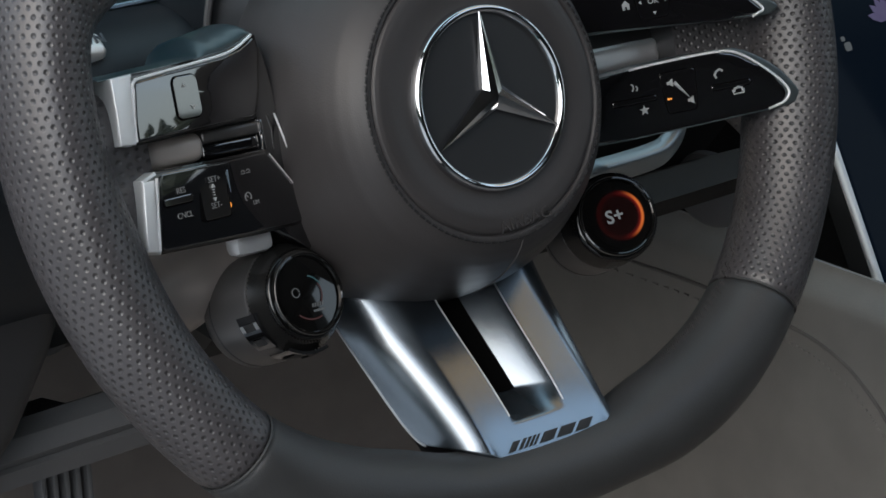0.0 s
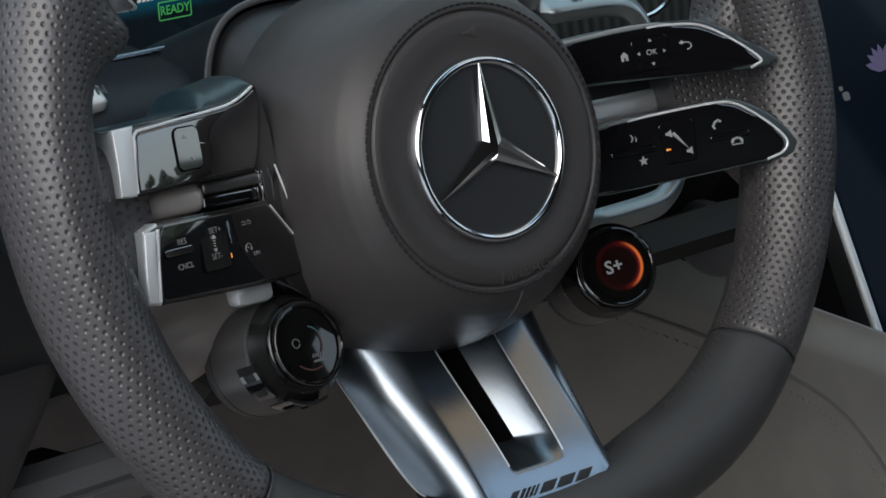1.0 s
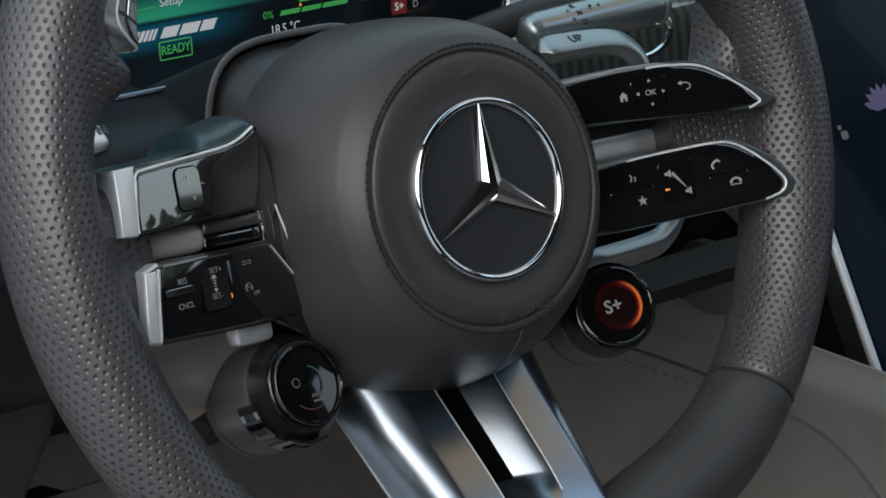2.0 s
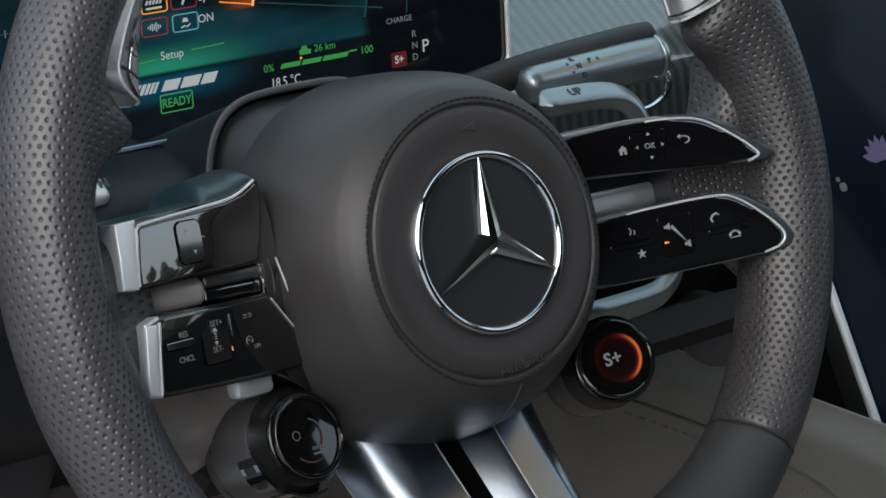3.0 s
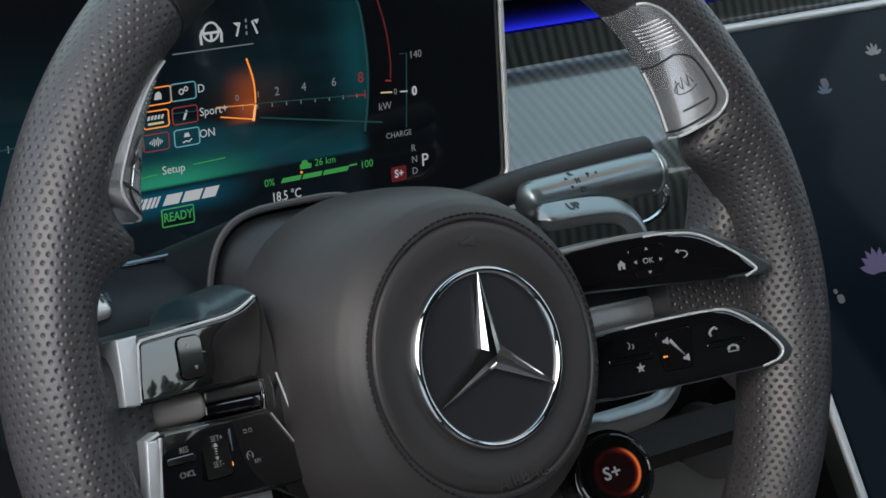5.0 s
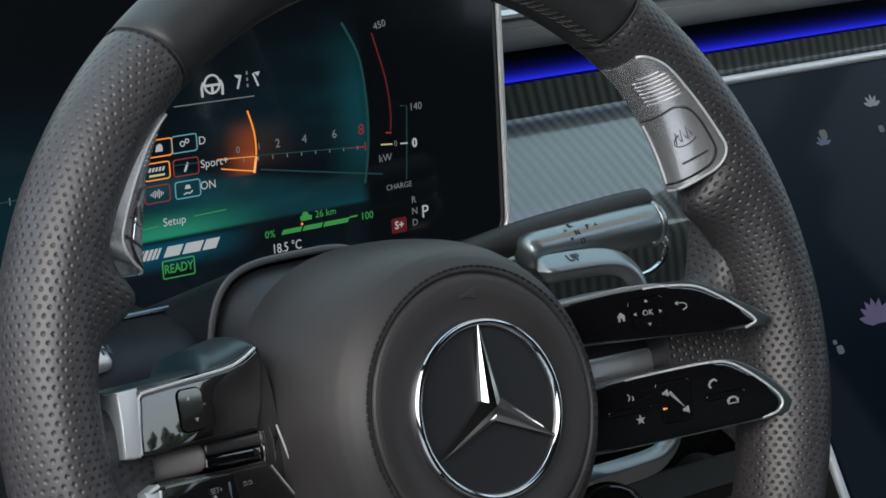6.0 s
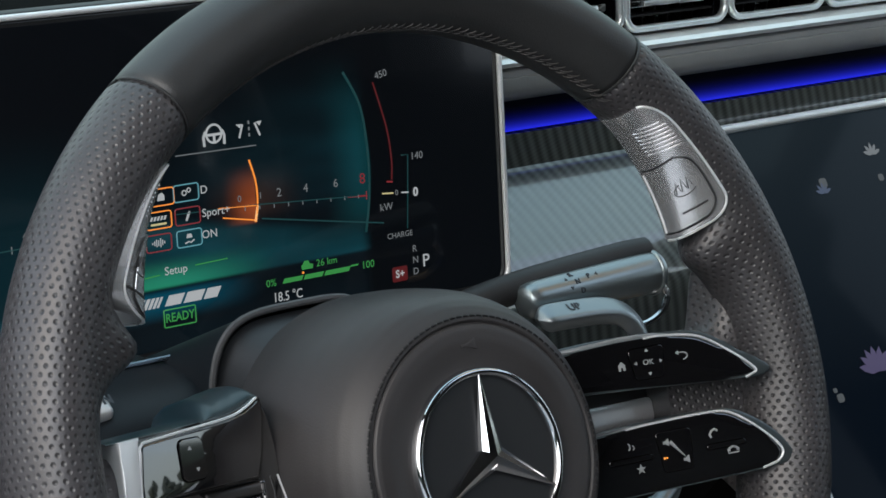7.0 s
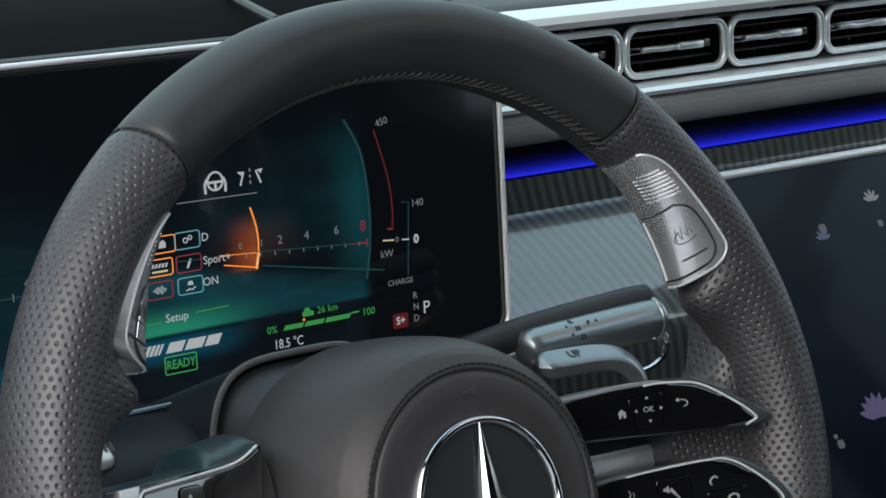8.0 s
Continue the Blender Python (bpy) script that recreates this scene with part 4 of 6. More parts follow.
def dial(sg, lit_face, axis, k, rb, zk, back, rk, cy):
    """rb: radius of the body; zk: where the knurled ring starts; back: the body's rear end; rk: the ring's radius there."""
    axis = Vector(axis).normalized()
    ay = (Vector((0, 1, 0)) - axis * axis.y).normalized()
    ax = ay.cross(axis)
    m = Matrix(((ax.x, ay.x, axis.x, 0.0735 * sg), (ax.y, ay.y, axis.y, cy), (ax.z, ay.z, axis.z, -0.0145), (0, 0, 0, 1))) @ Matrix.Diagonal((k, k, 1, 1))
    body = part("rotary_dial", turned([(0.0, back), (rb - 0.0028, back), (rb - 0.0011, back + 0.0008), (rb - 0.0002, back + 0.0025), (rb, back + 0.0055), (rb, zk - 0.0020), (rb - 0.0004, zk - 0.0006), (rb - 0.0018, zk), (0.0150, zk)], 72, m), GREYMETAL, wheel,
                "rotary dial with a round display and knurled black ring", smooth=35)
    part("joint_ring", turned([(rb - 0.0003, back + 0.0056), (rb + 0.00015, back + 0.0059), (rb + 0.00015, back + 0.0064), (rb - 0.0003, back + 0.0067)], 72, m), MATTE, body)
    bm = bmesh.new()
    n, rows = 150, max(7, int((-0.0030 - zk) / 0.0010))
    lay = []

    def ring(i, j):
        return lerp(rk, 0.0191, j / rows) + (0.0010 if (i + j) % 2 else 0.0)

    for j in range(rows + 1):
        z = lerp(zk + 0.0008, -0.0035, j / rows)
        lay.append([bm.verts.new(m @ Vector((ring(i, j) * math.cos(2 * math.pi * i / n), ring(i, j) * math.sin(2 * math.pi * i / n), z))) for i in range(n)])
    for j in range(rows):
        for i in range(n):
            bm.faces.new((lay[j][i], lay[j][(i + 1) % n], lay[j + 1][(i + 1) % n], lay[j + 1][i]))
    part("knurled_ring", bm, KNURL, body, "finely knurled black grip ring", smooth=10)
    part("groove", turned([(rk - 0.0008, zk - 0.0003), (rk - 0.0004, zk - 0.0001), (rk - 0.0004, zk + 0.0010), (rk, zk + 0.0012)], 64, m), MATTE, body)
    part("bezel", turned([(0.0193, -0.0035), (0.0192, -0.0028), (0.0188, -0.0024), (0.0182, -0.0021), (0.0178, -0.0020), (0.0177, -0.0006), (0.0174, 0.0000), (0.0168, 0.0001), (0.0163, -0.0002), (0.0159, -0.0012)], 72, m), INKBLACK, body, "gloss black bezel", smooth=35)
    part("bezel_line", turned([(0.0176, -0.0006), (0.01775, -0.0005), (0.0176, -0.0002), (0.0174, -0.0001)], 72, m), GREYMETAL, body)
    face = part("display_glass", turned([(0.0, -0.0012), (0.008, -0.0013), (0.0159, -0.0016)], 56, m), INKBLACK, body, "small round display")
    up = m @ Matrix.Translation((0, 0, -0.0010))
    if lit_face:
        glow_ = part("lit_ring", turned([(0.0, 0.0), (0.0135, 0.0)], 48), ring_light("dial_ring_light"), face, "glowing red and orange ring", smooth=0)
        glow_.matrix_local = m @ Matrix.Translation((0.0016, 0, -0.0011)) @ Matrix.Diagonal((1.08, 1.08, 1, 1))
        writing("display_word", "S+", 0.0082, L_GREY, face, up @ at(-0.0010, 0.0, 0.0002, 4), bold=0.00015)
    else:
        for r0, r1, a0, a1, mt in ((0.0072, 0.0079, 20, 75, L_TEALDIM), (0.0105, 0.0112, 225, 290, L_DEEP), (0.0066, 0.0072, -40, 30, L_DEEP)):
            bm = grid(lambda a, r: m @ Vector((r * math.cos(radians(a)), r * math.sin(radians(a)), -0.0009)), span(a0, a1, 18), [r0, r1])
            part("lit_ring", bm, mt, face)
        bm = tube([up @ Vector((-0.0062 + 0.0019 * math.cos(a), 0.0016 + 0.0019 * math.sin(a), 0)) for a in span(0, 6.0, 14)], 0.00022, 5)
        part("display_mark", bm, L_DIM, face)
        for k in range(5):
            bm = prism(slanted(0.0006 + 0.0013 * k, -0.0052, 0.0008, 0.0016, 0.0003), 0, 0.0001)
            bm.transform(up)
            part("display_bar", bm, L_DIM, face)
        bm = prism(rrect(0.0032, -0.0076, 0.0062, 0.0010, 0.0002, 1), 0, 0.0001)
        bm.transform(up)
        part("display_bar", bm, L_DIM, face)
        # side clips of black plastic
        for a0, a1, z0, z1 in ((184, 224, -0.0185, -0.0080), (236, 286, -0.0180, -0.0060)):
            bm = grid(lambda a, k: m @ Vector((((0.0232, 0.0246, 0.0246, 0.0232)[k]) * math.cos(radians(a)), ((0.0232, 0.0246, 0.0246, 0.0232)[k]) * math.sin(radians(a)), (z0, z0, z1, z1)[k])), span(a0, a1, 12), range(4))
            part("side_clip", bm, GLOSS, body, "gloss black side clip")
            for aa in (lerp(a0, a1, 0.3), lerp(a0, a1, 0.75)):
                bm = grid(lambda a, k: m @ Vector((((0.0245, 0.0253, 0.0253, 0.0245)[k]) * math.cos(radians(a)), ((0.0245, 0.0253, 0.0253, 0.0245)[k]) * math.sin(radians(a)), (z0 + 0.002, z0 + 0.003, z1 - 0.003, z1 - 0.002)[k])), span(aa - 4, aa + 4, 3), range(4))
                part("clip_rib", bm, MATTE, body)
    # arm that carries the dial
    part("dial_arm", tube([m @ Vector((0, 0, -0.043)), m @ Vector((-0.008 * sg, 0.012, -0.050)), (0.045 * sg, -0.035, -0.055)], 0.013, 16), DARK, body)


L_DIM = lit("lit_dim_grey", (0.5, 0.55, 0.58), 0.10)
L_DEEP = lit("lit_deep_red", (0.5, 0.04, 0.02), 0.05)
L_TEALDIM = lit("lit_dim_teal", (0.1, 0.35, 0.4), 0.12)
dial(1, True, (-0.34, 0.22, 1), 0.90, 0.0202, -0.0185, -0.044, 0.0196, -0.0664)
dial(-1, False, (0.11, 0.17, 1), 0.86, 0.0240, -0.0110, -0.040, 0.0230, -0.0654)


# shift paddles behind the side spokes
PADZ = -0.080


def paddle_bar():
    """A thick rounded bar that runs across, bends down behind the panels and comes back below them."""
    path = smooth_line([(0.1165, 0.0384, 0), (0.1300, 0.0388, 0), (0.1520, 0.0382, 0), (0.1640, 0.0350, 0), (0.1708, 0.0280, 0), (0.1730, 0.0180, 0), (0.1760, 0.0, 0), (0.1800, -0.0250, 0), (0.1775, -0.0420, 0), (0.1690, -0.0510, 0), (0.1560, -0.0545, 0), (0.1180, -0.0560, 0)], 6)
    n, k = 32, len(path)
    run = [0.0]
    for a, b in zip(path, path[1:]):
        run.append(run[-1] + (b - a).length)

    def fn(i, j):
        t = (path[min(i + 1, k - 1)] - path[max(i - 1, 0)]).normalized()
        side = Vector((-t.y, t.x, 0))
        e = min(run[i], run[-1] - run[i]) / 0.0062
        cap = 0.02 + 0.98 * math.sqrt(max(0.0, 1 - (1 - min(e, 1.0)) ** 2.4))
        a = 2 * math.pi * j / n
        c, s_ = math.cos(a), math.sin(a)
        q = 0.5
        c, s_ = 0.0064 * cap * math.copysign(abs(c) ** q, c), 0.0042 * cap * math.copysign(abs(s_) ** q, s_)
        # the section stands on edge: its broad face looks up at the driver, a narrow one looks down
        return path[i] + (side * (c + s_) + Vector((0, 0, s_ - c))) * 0.7071 + Vector((0, 0.0004, PADZ - 0.0066))
    return grid(fn, range(k), range(n), loop_v=True)


for sg in (1, -1):
    if sg > 0:
        bm, face_m = paddle_bar(), at(0.1352, 0.04215, PADZ - 0.00345) @ Matrix.Rotation(radians(-45), 4, "X")
    else:
        face_m = Matrix.Translation((0, 0.037, PADZ)) @ Matrix.Rotation(radians(-38), 4, "X") @ Matrix.Translation((0, -0.037, -PADZ))
        bm = box(-0.1400, -0.1002, 0.0312, 0.0425, PADZ - 0.010, PADZ, 0.0030, 4)
        bm.transform(face_m)
        face_m = face_m @ at(-0.1098, 0.0375, PADZ + 0.0002)
    # both paddles are one silver; the right one has its shade painted in
    paddle = part("shift_paddle", bm, PADDLE_SHADED if sg > 0 else SILVER, wheel, "satin silver shift paddle", smooth=60)
    writing("paddle_word", "UP" if sg > 0 else "DOWN", 0.0060, DARK_INK, paddle, face_m @ at(0, 0, 0.0001), bold=0.0001 if sg > 0 else 0.0002)
    part("paddle_arm", box(min(0.07 * sg, 0.135 * sg), max(0.07 * sg, 0.135 * sg), -0.012, 0.012, PADZ - 0.012, PADZ - 0.005, 0.002), DARK, paddle)

# back shell of the hub, joins wheel and column
part("hub_back", turned([(0.0, -0.085), (0.05, -0.085), (0.058, -0.075), (0.066, -0.045), (0.066, -0.030), (0.0, -0.030)], 48, Matrix.Translation((0, -0.008, 0))), MATTE, wheel, "matte black hub back")
for sg in (1, -1):
    part("panel_back", box(min(0.055 * sg, 0.128 * sg), max(0.055 * sg, 0.128 * sg), -0.032, 0.020, -0.050, -0.026, 0.006), MATTE, wheel)
    if sg < 0:
        part("lower_shell", tube(smooth_line([(0.060 * sg, -0.030, -0.060), (0.085 * sg, -0.046, -0.066), (0.104 * sg, -0.054, -0.064), (0.122 * sg, -0.056, -0.062)]), 0.021, 24), BRONZE, wheel, "brown metallic shell under the switch panel")
        part("shell_button", box(min(0.079 * sg, 0.095 * sg), max(0.079 * sg, 0.095 * sg), -0.048, -0.039, -0.032, -0.022, 0.003), PLATE_METAL, wheel, "small grey rocker button")


# ---------------------------------------------------------------- instrument display
SC = pose(0, 0.2, 0.96, 88.0, 0, 0)          # local x right, y up, z towards the driver
cluster = holder("instrument_display", SC, "wide black instrument display with silver frame, switched on", "display")
part("display_body", prism(rrect(0.012, 0.062, 0.352, 0.160, 0.012), -0.016, -0.0002, 0.001), MATTE, cluster, "black display housing")
glass = part("display_glass", prism(rrect(0.012, 0.062, 0.344, 0.152, 0.010), -0.002, 0.0, 0.0004), SCREEN, cluster, "black display glass")
frame_path = [(x, y, 0.0006) for x, y in rrect(0.012, 0.062, 0.348, 0.156, 0.011, 8)]
part("silver_frame", tube(frame_path, 0.0014, 10, closed=True), SILVER, cluster, "thin satin silver frame")


def flat(name, pts, material, z=0.0006, label=""):
    bm = bmesh.new()
    bm.faces.new([bm.verts.new((x, y, z)) for x, y in pts])
    return part(name, bm, material, glass, label, smooth=0)


def stroke(name, pts, w, material, z=0.0007):
    P = [Vector((x, y, 0)) for x, y in pts]
    def fn(i, s):
        a, b = P[max(i - 1, 0)], P[min(i + 1, len(P) - 1)]
        t = (b - a).normalized()
        return (P[i].x - t.y * w * s, P[i].y + t.x * w * s, z)
    return part(name, grid(fn, range(len(P)), (-0.5, 0.5)), material, glass, smooth=0)


def word(text, x, y, size, material=L_WHITE, turn=0, bold=0.0, stretch=1.0):
    return writing("display_word", text, size, material, glass, at(x, y, 0.0008, turn), bold, 0.00002, stretch)


# lit picture: dark teal road, green and blue bands, orange pointer
def display_light(name):
    """Light of the main picture, worked out from the place on the glass."""
    m = mat(name, (0.003, 0.003, 0.004), 0.09, coat=0.3)
    n, l = m.node_tree.nodes, m.node_tree.links
    b = n["Principled BSDF"]
    co = n.new("ShaderNodeTexCoord")
    sp = n.new("ShaderNodeSeparateXYZ")
    l.new(co.outputs["Object"], sp.inputs[0])
    X, Y = sp.outputs[0], sp.outputs[1]

    def band(v, lo, hi, c0=0.0, c1=1.0):
        r = n.new("ShaderNodeMapRange")
        r.interpolation_type = "SMOOTHSTEP"
        r.inputs["From Min"].default_value, r.inputs["From Max"].default_value = lo, hi
        r.inputs["To Min"].default_value, r.inputs["To Max"].default_value = c0, c1
        l.new(v, r.inputs["Value"])
        return r.outputs[0]

    def mul(*vs):
        o = vs[0]
        for v in vs[1:]:
            o = math_node(n, l, "MULTIPLY", o, v)
        return o

    def add_color(prev, color, k):
        x = n.new("ShaderNodeVectorMath")
        x.operation = "SCALE"
        x.inputs[0].default_value = color
        l.new(k, x.inputs["Scale"])
        if prev is None:
            return x.outputs[0]
        a = n.new("ShaderNodeVectorMath")
        a.operation = "ADD"
        l.new(prev, a.inputs[0])
        l.new(x.outputs[0], a.inputs[1])
        return a.outputs[0]

    noise_ = n.new("ShaderNodeTexNoise")
    noise_.inputs["Scale"].default_value = 22.0
    st = n.new("ShaderNodeVectorMath")
    st.operation = "MULTIPLY"
    st.inputs[1].default_value = (0.5, 2.2, 1)
    l.new(co.outputs["Object"], st.inputs[0])
    l.new(st.outputs[0], noise_.inputs["Vector"])
    cloud = band(noise_.outputs["Fac"], 0.3, 0.75, 0.35, 1.0)
    inner = mul(band(X, 0.106, 0.098), band(X, -0.060, -0.015))
    # edge of the road falls from the pointer to the lower right
    road = math_node(n, l, "ADD", Y, math_node(n, l, "MULTIPLY", X, 0.18))
    floor_ = mul(band(road, 0.047, 0.040), band(Y, 0.0145, 0.0165), inner)
    green = mul(band(Y, 0.030, 0.016), band(X, 0.055, -0.01), floor_)
    teal = mul(floor_, cloud)
    upper = mul(band(Y, 0.036, 0.060), band(Y, 0.115, 0.060), band(X, -0.02, 0.085), inner, cloud)
    mist = mul(band(Y, 0.105, 0.035), inner, cloud)
    left_side = mul(band(X, -0.03, -0.07), band(Y, 0.10, 0.03), band(Y, -0.012, 0.0))
    blue = mul(band(Y, 0.0155, 0.012), band(Y, -0.001, 0.009), band(X, 0.045, 0.0), band(X, -0.16, -0.02))
    glow = mul(band(X, 0.024, 0.043), band(X, 0.0430, 0.0415), band(Y, 0.066, 0.042), band(Y, 0.0365, 0.0390), band(noise_.outputs["Fac"], 0.25, 0.7, 0.4, 1.0))
    glow2 = mul(band(X, 0.072, 0.043), band(X, 0.010, 0.040), band(Y, 0.066, 0.050), band(Y, 0.036, 0.046))
    dy = math_node(n, l, "SUBTRACT", Y, 0.055)
    xa = math_node(n, l, "ADD", X, math_node(n, l, "MULTIPLY", math_node(n, l, "MULTIPLY", dy, dy), 5.5))
    arc = mul(band(xa, 0.080, 0.1055), band(xa, 0.1070, 0.1058), band(Y, 0.110, 0.060), band(Y, 0.018, 0.040))
    c = add_color(None, (0.002, 0.033, 0.043), teal)
    c = add_color(c, (0.012, 0.17, 0.085), green)
    c = add_color(c, (0.0012, 0.014, 0.019), upper)
    c = add_color(c, (0.001, 0.004, 0.006), mist)
    c = add_color(c, (0.001, 0.026, 0.030), arc)
    c = add_color(c, (0.0, 0.011, 0.015), left_side)
    c = add_color(c, (0.0, 0.045, 0.075), blue)
    c = add_color(c, (0.36, 0.062, 0.003), glow)
    base = n.new("ShaderNodeValue")
    base.outputs[0].default_value = 1.0
    c = add_color(c, (0.0012, 0.0019, 0.0026), base.outputs[0])
    c = add_color(c, (0.016, 0.005, 0.001), glow2)
    l.new(c, b.inputs["Emission Color"])
    b.inputs["Emission Strength"].default_value = 1.0
    return m


part("lit_picture", prism(rrect(0.012, 0.062, 0.340, 0.148, 0.008), -0.001, 0.0003), display_light("display_picture"), glass, "teal and orange driving picture")

# rev counter
stroke("road_edge", [(0.0445, 0.0388), (0.0700, 0.0342), (0.1120, 0.0268)], 0.0007, L_TEAL)
stroke("scale_line", [(0.0, 0.0470), (0.042, 0.0455), (0.098, 0.0415)], 0.0005, L_TEAL)
for t, x in (("0", 0.0333), ("1", 0.0445), ("2", 0.0546), ("4", 0.0692), ("6", 0.0859)):
    word(t, x, 0.0492, 0.0042 if t in "01" else 0.0056, L_GREY)
word("8", 0.1011, 0.0492, 0.0070, L_RED)
for i in range(9):
    x = 0.036 + i * 0.0078
    stroke("scale_tick", [(x, 0.0453 - i * 0.0004), (x, 0.0435 - i * 0.0004)], 0.0005, L_GREY)
stroke("red_mark", [(0.0925, 0.0418), (0.1035, 0.0410)], 0.0007, L_RED)
stroke("red_mark", [(0.1030, 0.0432), (0.1030, 0.0392)], 0.0006, L_RED)
stroke("pointer", smooth_line([(0.0397, 0.0662, 0), (0.0425, 0.0560, 0), (0.0428, 0.0460, 0), (0.0411, 0.0378, 0)])[0:25] and [(p.x, p.y) for p in smooth_line([(0.0397, 0.0662, 0), (0.0425, 0.0560, 0), (0.0428, 0.0460, 0), (0.0411, 0.0378, 0)])], 0.0009, L_ORANGE)
stroke("pointer_tip", [(0.0428, 0.0450), (0.0411, 0.0378)], 0.0012, lit("lit_pale_orange", (1.0, 0.62, 0.3), 1.0))
stroke("pointer_glow", [(0.022, 0.0465), (0.042, 0.0452)], 0.0005, L_ORANGE)
stroke("pointer_glow", [(0.024, 0.0420), (0.0415, 0.0385)], 0.0006, L_ORANGE)
stroke("teal_arc", [(p.x, p.y) for p in smooth_line([(0.0935, 0.0999, 0), (0.1022, 0.0829, 0), (0.1051, 0.0599, 0), (0.1045, 0.040, 0), (0.1016, 0.0239, 0)])], 0.0013, L_TEAL)
stroke("red_arc", [(p.x, p.y) for p in smooth_line([(0.1101, 0.0934, 0), (0.1165, 0.0718, 0), (0.1185, 0.0560, 0), (0.1180, 0.0466, 0)])], 0.0009, L_BOX)
stroke("red_arc", [(0.1150, 0.0460), (0.1185, 0.0455)], 0.0008, L_RED)
word("450", 0.1149, 0.0965, 0.0048, L_GREY, 12)
stroke("power_tick", [(0.1120, 0.0407), (0.1186, 0.0401)], 0.0007, L_YELLOW)
word("0", 0.1204, 0.0400, 0.0038, L_GREY)
stroke("power_tick", [(0.1232, 0.0397), (0.1275, 0.0393)], 0.0007, L_WHITE)
word("0", 0.1315, 0.0388, 0.0058, L_WHITE, 0, 0.0002)
word("140", 0.1332, 0.0560, 0.0050, L_GREY)
stroke("power_bar", [(0.1241, 0.0574), (0.1281, 0.0572), (0.1270, 0.0400), (0.1257, 0.0222)], 0.0006, L_TEAL)
word("kW", 0.1140, 0.0340, 0.0050, L_GREY)
word("CHARGE", 0.1210, 0.0197, 0.0038, L_GREY)
word("R", 0.1291, 0.0118, 0.0046, L_GREY)
word("N", 0.1294, 0.0063, 0.0046, L_GREY)
word("D", 0.1293, 0.0008, 0.0046, L_GREY)
word("P", 0.1355, 0.0050, 0.0086, L_WHITE)
flat("mode_box", rrect(0.1199, 0.0010, 0.0090, 0.0072, 0.0010, 3), L_BOX)
word("S+", 0.1199, 0.0010, 0.0052, L_WHITE, 0, 0.0001)
# battery and temperature
word("0%", 0.0472, 0.0084, 0.0048, L_GREEN)
word("100", 0.1015, 0.0085, 0.0050, L_GREEN)
word("26 km", 0.0783, 0.0136, 0.0047, L_GREEN)
flat("car_mark", [(0.0645, 0.0118), (0.0705, 0.0118), (0.0708, 0.0138), (0.0690, 0.0142), (0.0682, 0.0158), (0.0660, 0.0158), (0.0650, 0.0142), (0.0642, 0.0138)], L_GREEN)
for x0, x1 in ((0.0534, 0.0640), (0.0650, 0.0755), (0.0765, 0.0905)):
    flat("battery_bar", [(x0, 0.0072), (x1, 0.0072), (x1 + 0.0012, 0.0094), (x0 + 0.0012, 0.0094)], L_GREEN)
flat("battery_bar", [(0.0915, 0.0090), (0.0960, 0.0090), (0.0964, 0.0098), (0.0919, 0.0098)], L_GREEN)
flat("battery_mark", rrect(0.0650, 0.0105, 0.0012, 0.0012, 0.0004, 2), L_ORANGE)
word("18.5 °C", 0.0559, 0.0012, 0.0062, L_WHITE, 0, 0, 0.85)
# left tiles
for x, y, ink, edge in ((-0.0067, 0.0558, L_WHITE, L_ORANGE), (0.0060, 0.0560, L_WHITE, L_CYAN), (-0.0087, 0.0458, L_WHITE, L_ORANGE), (0.0060, 0.0456, L_WHITE, L_RED), (-0.0095, 0.0358, L_WHITE, L_RED), (0.0061, 0.0357, L_WHITE, L_CYAN)):
    loop_ = rrect(x, y, 0.0128, 0.0074, 0.0012, 3)
    part("tile_edge", tube([(px, py, 0.0008) for px, py in loop_], 0.00028, 5, closed=True), edge, glass)
for dx, dy, r in ((-0.0010, 0.0, 0.0011), (0.0014, 0.0010, 0.0009)):
    part("tile_mark", tube([(0.0060 + dx + r * math.cos(a), 0.0560 + dy + r * math.sin(a), 0.0008) for a in span(0, 6.28, 14)], 0.00025, 5), L_WHITE, glass)
flat("tile_mark", [(-0.0088, 0.0542), (-0.0050, 0.0542), (-0.0050, 0.0565), (-0.0062, 0.0577), (-0.0080, 0.0570)], L_WHITE)
flat("tile_mark", [(0.0048, 0.0436), (0.0058, 0.0434), (0.0076, 0.0470), (0.0070, 0.0478), (0.0060, 0.0466)], L_WHITE)
for k in range(5):
    flat("tile_mark", slanted(-0.0122 + 0.0017 * k, 0.0466, 0.0011, 0.0018, 0.0004), L_WHITE)
flat("tile_mark", rrect(-0.0088, 0.0440, 0.0080, 0.0009, 0.0002, 1), L_YELLOW)
for k, h in enumerate((0.0010, 0.0022, 0.0034, 0.0026, 0.0040, 0.0024, 0.0012)):
    flat("tile_mark", rrect(-0.0125 + 0.0010 * k, 0.0358, 0.0005, h, 0.0001, 1), L_WHITE)
flat("tile_mark", [(0.0046, 0.0358), (0.0052, 0.0376), (0.0072, 0.0376), (0.0078, 0.0358)], L_WHITE)
stroke("tile_mark", [(0.0038, 0.0335), (0.0058, 0.0342), (0.0068, 0.0336), (0.0086, 0.0348)], 0.0006, L_WHITE)
word("D", 0.0151, 0.0560, 0.0052)
word("Sport+", 0.0207, 0.0455, 0.0052)
word("ON", 0.0166, 0.0359, 0.0052)
word("Setup", -0.0019, 0.0226, 0.0052, L_WHITE)
stroke("green_line", [(0.0080, 0.0232), (0.0250, 0.0236)], 0.0005, L_GREEN)
stroke("green_line", [(-0.0200, 0.0210), (-0.0100, 0.0216)], 0.0005, L_GREEN)
